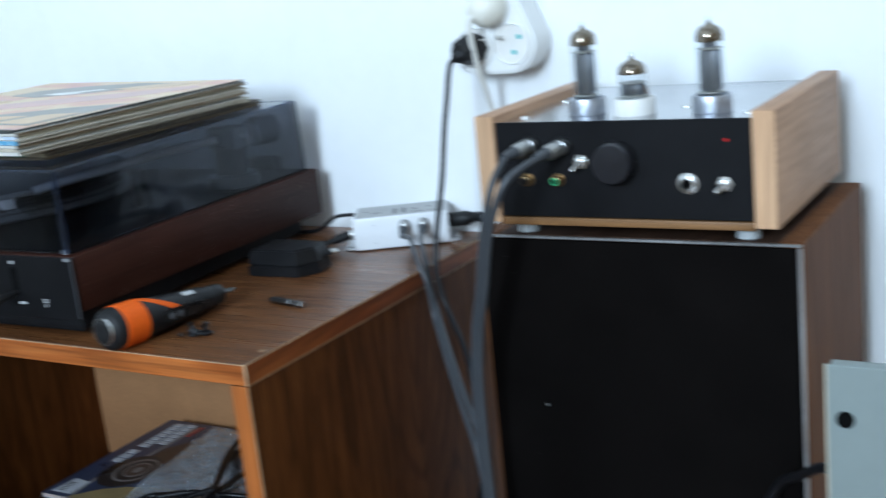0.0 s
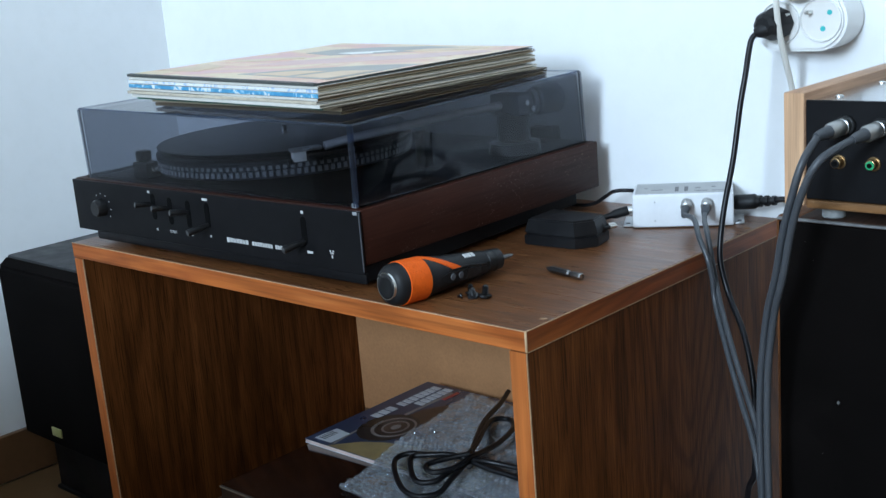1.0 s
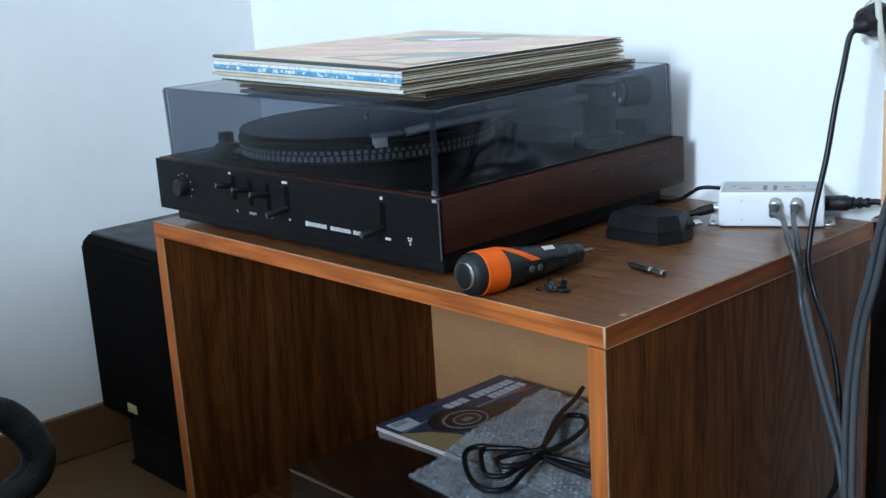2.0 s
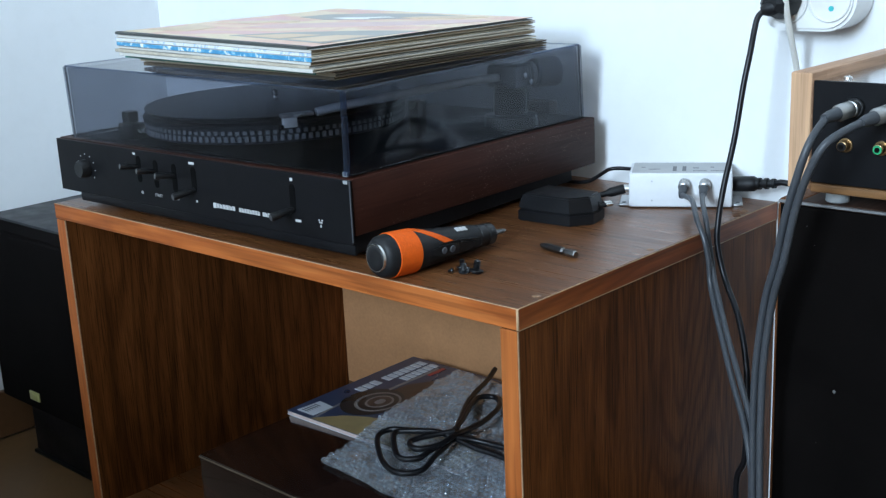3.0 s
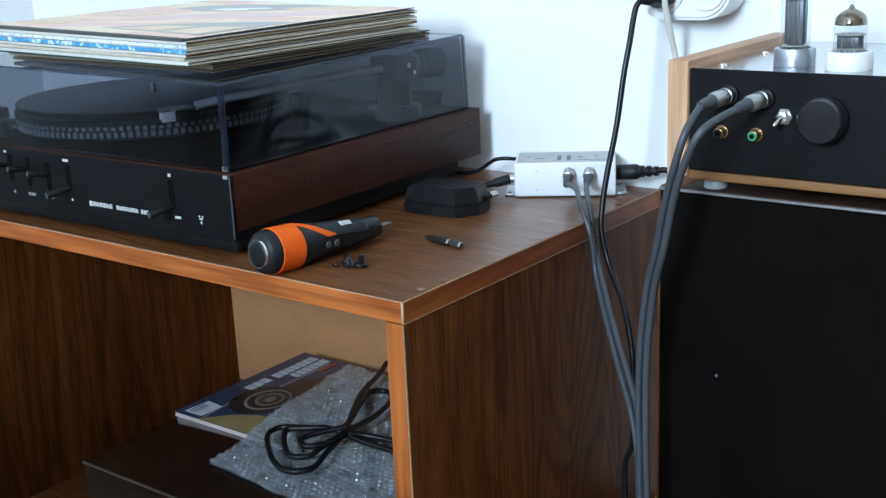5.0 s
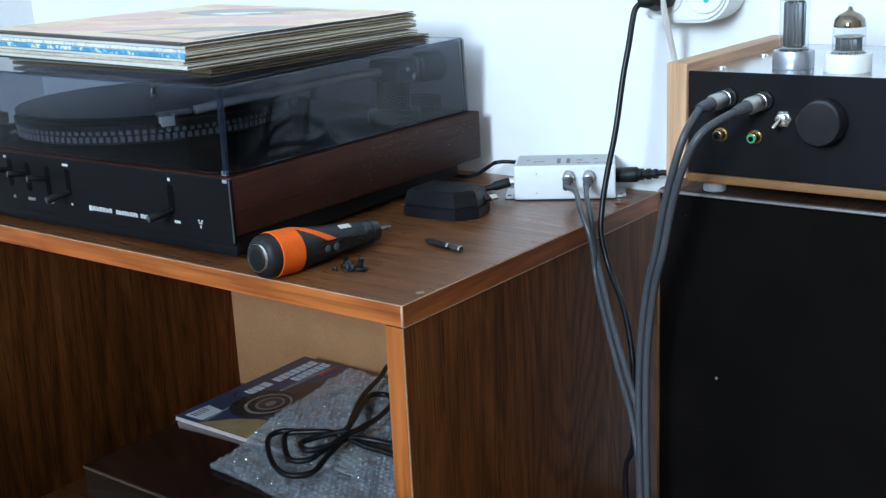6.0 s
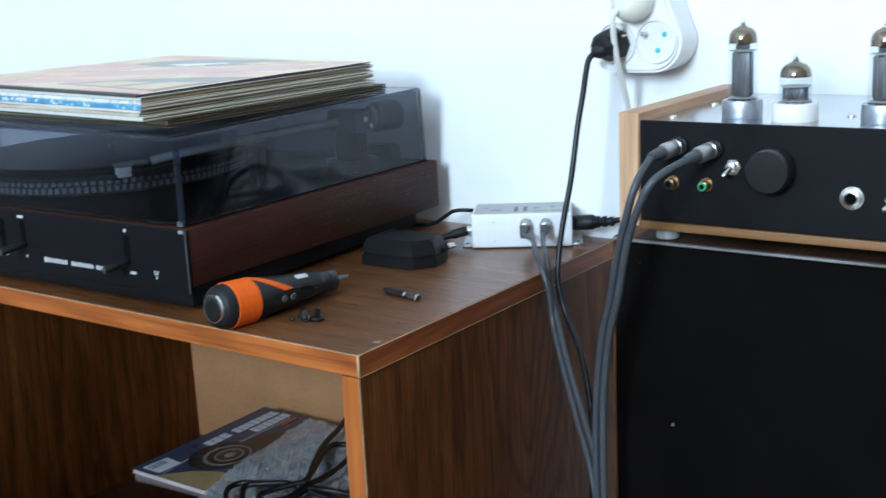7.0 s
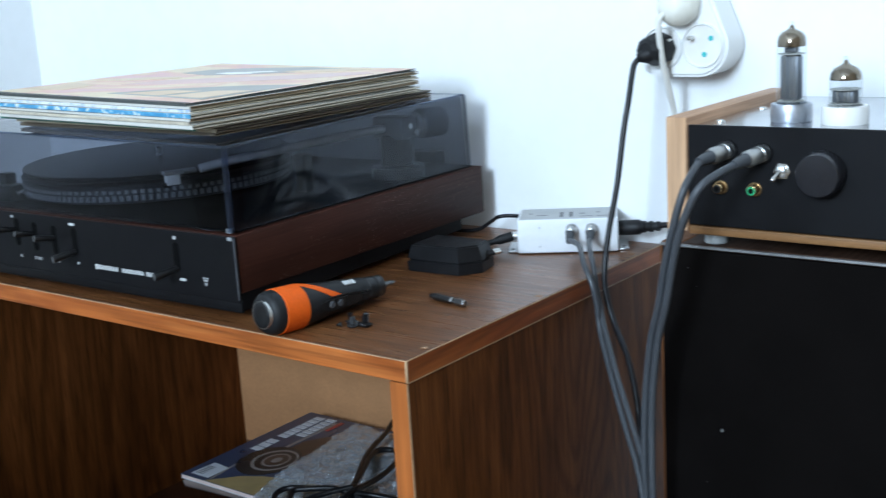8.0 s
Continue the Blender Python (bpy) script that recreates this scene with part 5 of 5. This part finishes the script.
valve(0.3310, 0.228, 0.0113, 0.0755, 0.0160, 0.0140, SOCKET_ALU, "tall output valve in an aluminium socket", True)

# ---------- left loudspeaker on its stand ----------
LS = (-1.035, -0.735, 0.052, 0.30, 0.088, 0.3655)
ls = thing("loudspeaker", (-0.89, 0.17, LS[4]), "small black loudspeaker with cloth grille on a black stand", "loudspeaker")
part("cabinet_body", box(LS[0], LS[1], LS[2] + 0.018, LS[3], LS[4], LS[5], 0.003), DARKVINYL, ls)
gr = prism([(LS[0], LS[4] + 0.004), (LS[1], LS[4] + 0.004), (LS[1], LS[5]), (LS[0], LS[5])], -(LS[2] + 0.018), -LS[2], M_WALL)
for v in gr.verts:
    if v.co.y < LS[2] + 0.001 and v.co.z > LS[5] - 0.001:
        v.co.z -= 0.014
bmesh.ops.bevel(gr, geom=gr.edges[:], offset=0.004, segments=2, affect="EDGES")
g2 = part("grille", gr, CLOTH, ls, "black cloth grille with a chamfered top")
part("badge", box(-0.948, -0.922, LS[2] - 0.002, LS[2] + 0.0005, 0.108, 0.121, 0.0006), BADGE, g2, "small gilt badge")
st = thing("speaker_stand", (-0.88, 0.19, 0), "low black plinth stand under a loudspeaker", "stand")
part("column", box(-1.0, -0.76, 0.075, 0.28, 0.006, LS[4] - 0.006, 0.003), BLACK, st)
part("top_plate", box(-1.005, -0.755, 0.072, 0.285, LS[4] - 0.006, LS[4], 0.0015), BLACK, st)
part("base_plate", box(-1.005, -0.755, 0.072, 0.285, 0.0, 0.006, 0.0015), BLACK, st)

# ---------- corrugated hose ----------
hose = thing("vacuum_hose", (-0.72, -0.28, 0), "black corrugated vacuum cleaner hose standing in a loop", "hose")
part("tube", sweep([(-0.90, -0.42, 0.0205), (-0.86, -0.385, 0.10), (-0.80, -0.34, 0.22), (-0.745, -0.285, 0.268), (-0.6955, -0.2355, 0.2617), (-0.678, -0.218, 0.2497), (-0.6667, -0.2067, 0.227), (-0.6635, -0.2035, 0.206), (-0.6718, -0.2118, 0.1818), (-0.6928, -0.2328, 0.1583), (-0.712, -0.262, 0.14), (-0.745, -0.32, 0.09), (-0.79, -0.40, 0.03), (-0.85, -0.50, 0.0205), (-1.0, -0.62, 0.0205)], 0.0185, 20, 26, ribs=0.03, every=1), BLACK_SOFT, hose)

# ---------- grey metal case ----------
gc = thing("metal_case", (0.56, 0.09, 0), "grey-green enamelled thin metal case standing upright, with a round hole", "equipment case")
GX0, GX1, GY0, GY1, GZ = 0.4690, 0.660, 0.0, 0.014, 0.4800
part("shell", box(GX0, GX1, GY0 + 0.0012, GY1, 0.004, GZ - 0.001, 0.002), GREYPAINT, gc)
panel = part("front_plate", box(GX0 - 0.0006, GX1 + 0.0006, GY0 - 0.0008, GY0 + 0.0012, 0.003, GZ, 0.0006, 1), GREYPAINT, gc)
# the highlight on the left edge, made as a cream strip
part("edge_highlight", box(GX0 - 0.0012, GX0 - 0.0002, GY0 - 0.0012, GY0 + 0.0006, 0.004, GZ + 0.0002), CARD_CREAM, panel, "pale strip painted as the edge's highlight")
# no real opening: a near-black disc paints the hole's shade
part("round_hole", rod((0.4795, GY0 - 0.0007, 0.4450), (0.4795, GY0 - 0.0014, 0.4450), 0.0055, 24), HOLE_SHADE, panel, "round hole, a flat disc in shade black")
for x in (GX0 + 0.03, GX1 - 0.03):
    for y in (GY0 + 0.007,):
        part("foot", box(x - 0.012, x + 0.012, y - 0.006, y + 0.006, 0, 0.004, 0.001), BLACK_SOFT, gc)
cable("black lead in front of the loudspeaker", [(0.4685, 0.07, 0.375), (0.455, 0.08, 0.371), (0.438, 0.10, 0.361), (0.418, 0.13, 0.338), (0.392, 0.160, 0.311), (0.37, 0.168, 0.26), (0.35, 0.168, 0.15), (0.34, 0.165, 0.05), (0.36, 0.14, 0.006)], 0.0038, CORD)

# ---------- inside the cabinet ----------
BZ = 0.02 + BT
DX0, DX1, DY0, DY1, DZ = -0.511, -0.032, 0.030, 0.404, 0.1535
db = thing("record_player", ((DX0 + DX1) / 2, (DY0 + DY1) / 2, BZ), "dark brown record player with glossy acrylic cover inside the cabinet", "record player")
part("plinth", box(DX0 + 0.006, DX1 - 0.006, DY0 + 0.006, DY1, BZ, BZ + 0.045, 0.002), BLACK, db)
part("cover", box(DX0, DX1, DY0, DY1, BZ + 0.045, DZ, 0.003), SMOKE_BROWN, db, "dark brown glossy acrylic cover")
part("cover_rim", box(DX0 + 0.001, DX1 - 0.001, DY0 - 0.0005, DY0 + 0.002, DZ - 0.0040, DZ - 0.0022), CARD_UMBER, db, "lighter edge line along the cover")
part("catch", rod((-0.4, DY0 + 0.001, DZ - 0.028), (-0.4, DY0 - 0.004, DZ - 0.028), 0.004, 14), STEEL, db)

mg = thing("magazine", (-0.38, 0.29, DZ), "motorcycle magazine with a navy cover lying on the dark box", "magazine")
M0 = Matrix.Translation((-0.5160, 0.1690, DZ)) @ pose(0, 0, 0, 0, 0, 0.5)
MW, MH, MT = 0.285, 0.231, 0.0054
part("pages", moved(box(0.0008, MW, 0.0008, MH - 0.001, 0.0003, MT - 0.0004), M0), PAGES, mg)
cv = part("cover", moved(box(0, MW, 0, MH, MT - 0.0004, MT, 0.0001, 1), M0), MAG_BLUE, mg, "glossy navy cover")
part("back_cover", moved(box(0, MW, 0, MH, 0.0, 0.0003), M0), MAG_WHITE, mg)


def mag(outline, mat, k=1, name="printed_shape"):
    part(name, prism(outline, MT, MT + 0.00012 * k, M0), mat, cv, smooth=0)


ell = lambda cx, cy, a, b_, n=28: [(cx + a * math.cos(2 * math.pi * k / n), cy + b_ * math.sin(2 * math.pi * k / n)) for k in range(n)]
mag([(0.042, 0.001), (MW - 0.002, 0.001), (MW - 0.002, 0.06), (0.14, 0.058), (0.098, 0.045), (0.07, 0.030)], MAG_TAN, 1)
mag([(0.062, 0.10), (0.10, 0.10), (MW - 0.002, 0.06), (MW - 0.002, 0.22), (0.10, 0.20), (0.066, 0.15)], MAG_BROWN, 2)
mag(ell(0.069, 0.082, 0.038, 0.044), MAG_GREY, 3)
mag(ell(0.075, 0.086, 0.028, 0.032), MAG_SILVER, 4)
mag(ell(0.076, 0.086, 0.0245, 0.028), MAG_GREY, 5)
mag(ell(0.077, 0.087, 0.017, 0.020), MAG_SILVER, 6)
mag(ell(0.077, 0.087, 0.014, 0.017), MAG_BROWN, 7)
mag(ell(0.078, 0.087, 0.006, 0.008), MAG_SILVER, 8)
mag([(0.010, 0.008), (0.040, 0.008), (0.041, 0.041), (0.013, 0.044)], MAG_WHITE, 3, "printed_panel")
for k in range(6):
    mag([(0.014, 0.012 + 0.004 * k), (0.026, 0.012 + 0.004 * k), (0.026, 0.0138 + 0.004 * k), (0.014, 0.0138 + 0.004 * k)], INK, 5, "printed_bar")
mag([(0.043, 0.008), (0.047, 0.008), (0.040, 0.07), (0.036, 0.07)], MAG_SILVER, 2)
for u, w, v0, v1, n in ((0.0275, 0.0150, 0.098, 0.138, 3), (0.0285, 0.0150, 0.146, 0.224, 7), (0.0480, 0.0150, 0.160, 0.226, 6)):
    # title bars, broken into letter-sized blocks
    step = (v1 - v0) / n
    for k in range(n):
        y0, y1 = v0 + k * step, v0 + (k + 0.84) * step
        mag([(u - w / 2, y0), (u + w / 2, y0), (u + w / 2, y1 - 0.001), (u - w / 2, y1 - 0.001)], MAG_WHITE, 5, "printed_bar")
mag([(0.064, 0.190), (0.070, 0.190), (0.070, 0.220), (0.064, 0.220)], MAG_RED, 5, "printed_bar")
mag([(0.056, 0.125), (0.061, 0.123), (0.063, 0.215), (0.058, 0.217)], MAG_SILVER, 4)

# bubble wrap pouch over the magazine
bw = thing("bubble_wrap", (-0.26, 0.25, DZ), "clear bubble wrap pouch crumpled on the magazine", "bubble wrap")
bo, bu, bv = Vector((-0.374, 0.098, 0)), Vector((0.985, -0.08, 0)), Vector((-0.175, 0.97, 0))
NU, NV, SU, SV = 30, 30, 0.29, 0.30
noise.seed_set(3)


def sheet_z(p):
    over = 1 / (1 + math.exp(-(p.y - 0.172) / 0.006)) / (1 + math.exp((p.x + 0.235) / 0.006))
    return DZ + 0.0012 + 0.0075 * over + 0.006 * max(0.0, noise.noise(p * 14)) + 0.003 * max(0.0, noise.noise(p * 40))


for lift, nm in ((0.0, "lower_film"), (0.0022, "upper_film")):
    b = bmesh.new()
    g = []
    for i in range(NU + 1):
        col = []
        for j in range(NV + 1):
            wob = 0.004 * noise.noise(Vector((i * 0.3, j * 0.3, 7)))
            p = bo + bu * (SU * i / NU + (wob if i in (0, NU) else 0)) + bv * (SV * j / NV + (wob if j in (0, NV) else 0))
            p.z = sheet_z(p) + lift
            col.append(b.verts.new(p))
        g.append(col)
    for i in range(NU):
        for j in range(NV):
            b.faces.new((g[i][j], g[i + 1][j], g[i + 1][j + 1], g[i][j + 1]))
    film = part(nm, b, BUBBLE, bw)
b = bmesh.new()
pitch, br = 0.0082, 0.0036
random.seed(11)
for j in range(int(SV / (pitch * 0.87))):
    for i in range(int(SU / pitch)):
        u, v = (i + 0.5 * (j % 2) + 0.3) * pitch, (j + 0.5) * pitch * 0.87
        if u > SU - 0.004 or random.random() < 0.16:
            continue
        c = bo + bu * u + bv * v
        c.z = sheet_z(c) + 0.0022
        rr, hh = br * random.uniform(0.7, 1.1), random.uniform(0.0007, 0.0022)
        tiltx, tilty = random.uniform(-0.25, 0.25), random.uniform(-0.25, 0.25)
        rings = [[b.verts.new(c + Vector((rr * q * math.cos(a), rr * q * math.sin(a), hh * h + tiltx * rr * q * math.cos(a) * (h > 0.5) + tilty * rr * q * math.sin(a) * (h > 0.5)))) for a in [2 * math.pi * k / 9 for k in range(9)]] for q, h in ((1, 0), (0.92, 0.6), (0.6, 0.95))]
        for r0, r1 in zip(rings, rings[1:]):
            for k in range(9):
                b.faces.new((r0[k], r0[(k + 1) % 9], r1[(k + 1) % 9], r1[k]))
        b.faces.new(rings[-1])
tagged(part("bubble_layer", b, BUBBLE, bw, "rows of small air bubbles"), kind="stuff")

# coiled black cord tied in the middle
cz = DZ + 0.021
coil = thing("mains_lead", (-0.28, 0.2, DZ), "black mains lead folded in loops and tied, on bubble wrap", "cable")
K = Vector((-0.264, 0.200, cz + 0.004))
P = lambda x, y, dz=0.0: Vector((x, y, cz + dz))
loops = [
    [P(-0.365, 0.395, 0.002), P(-0.350, 0.360), P(-0.325, 0.300, 0.003), P(-0.285, 0.235, 0.006), K, P(-0.252, 0.160, 0.002), P(-0.246, 0.130, -0.003), P(-0.262, 0.112, -0.004), P(-0.290, 0.118, -0.004), P(-0.325, 0.142, -0.003), P(-0.347, 0.165, -0.002), P(-0.343, 0.182, 0), P(-0.315, 0.192, 0.002), K + Vector((0, 0.004, 0.003))],
    [K + Vector((0.004, 0, 0)), P(-0.262, 0.165, 0.004), P(-0.262, 0.142, 0.002), P(-0.280, 0.132, 0.001), P(-0.307, 0.150, 0.002), P(-0.326, 0.172, 0.004), P(-0.310, 0.184, 0.006), P(-0.285, 0.195, 0.008), K + Vector((0, -0.004, 0.004)), P(-0.240, 0.212, 0.003), P(-0.205, 0.222), P(-0.16, 0.226), P(-0.11, 0.22), P(-0.07, 0.235, -0.004)],
    [K + Vector((-0.004, 0.004, 0.004)), P(-0.285, 0.240, 0.006), P(-0.310, 0.285, 0.004), P(-0.320, 0.312, 0.002), P(-0.306, 0.325), P(-0.284, 0.306, 0.001), P(-0.268, 0.262, 0.003), P(-0.262, 0.225, 0.006), K + Vector((0.006, -0.002, 0.006)), P(-0.258, 0.170, 0.008), P(-0.272, 0.150, 0.007), P(-0.292, 0.160, 0.006), P(-0.285, 0.178, 0.008), K + Vector((0.002, 0.002, 0.008))],
    [K + Vector((0, 0, 0.001)), P(-0.235, 0.202, 0.0), P(-0.2, 0.205, -0.002), P(-0.15, 0.2, -0.003), P(-0.10, 0.205, -0.003), P(-0.065, 0.22, -0.004)],
]
for pts in loops:
    part("cord", sweep(pts, 0.0033, 10), CORD, coil)
part("tie", sweep([K + Vector((0.0115 * math.cos(a) * 0.5, 0.0115 * math.sin(a) * 0.4 + 0.004, 0.010 * math.sin(a))) for a in [2 * math.pi * k / 10 for k in range(22)]], 0.0009, 6), BLACK_GLOSS, coil, "thin black wire tie")

# ---------- floor and skirting tiles ----------
TS, J = 0.30, 0.004
def tile_mesh(w, d, h, mat, name):
    b = box(0, w, 0, d, 0, h, 0.0015, 1)
    me = mesh_of(name, b, mat, Vector((0, 0, 0)), 0)
    return me


tm = tile_mesh(TS - J, TS - J, 0.004, TILE, "tile")
nx, ny = int((X1 - X0) / TS), int((Y1 - Y0) / TS)
for i in range(nx + 1):
    for j in range(ny + 1):
        x, y = X0 + 0.012 + i * TS, Y1 - 0.012 - (j + 1) * TS
        if x + TS > X1 or y < Y0:
            continue
        o = new("tile", tm)
        o.parent, o.location = floor, (x, y, -0.004)
sk = thing("baseboard", (X0, 0, 0), "brown ceramic tile skirting along the wall", "skirting", kind="structure")
km = tile_mesh(0.009, TS - J, 0.074, SKIRT, "skirting_tile")
for j in range(ny):
    o = new("tile", km)
    o.parent, o.location = sk, (0.0, Y1 - 0.012 - (j + 1) * TS, 0.0)
km2 = tile_mesh(TS - J, 0.009, 0.074, SKIRT, "skirting_tile_back")
sk2 = thing("baseboard", (0, Y1 - 0.009, 0), "brown ceramic tile skirting along the back wall", "skirting", kind="structure")
for i in range(nx):
    o = new("tile", km2)
    o.parent, o.location = sk2, (X0 + 0.012 + i * TS, 0.0, 0.0)
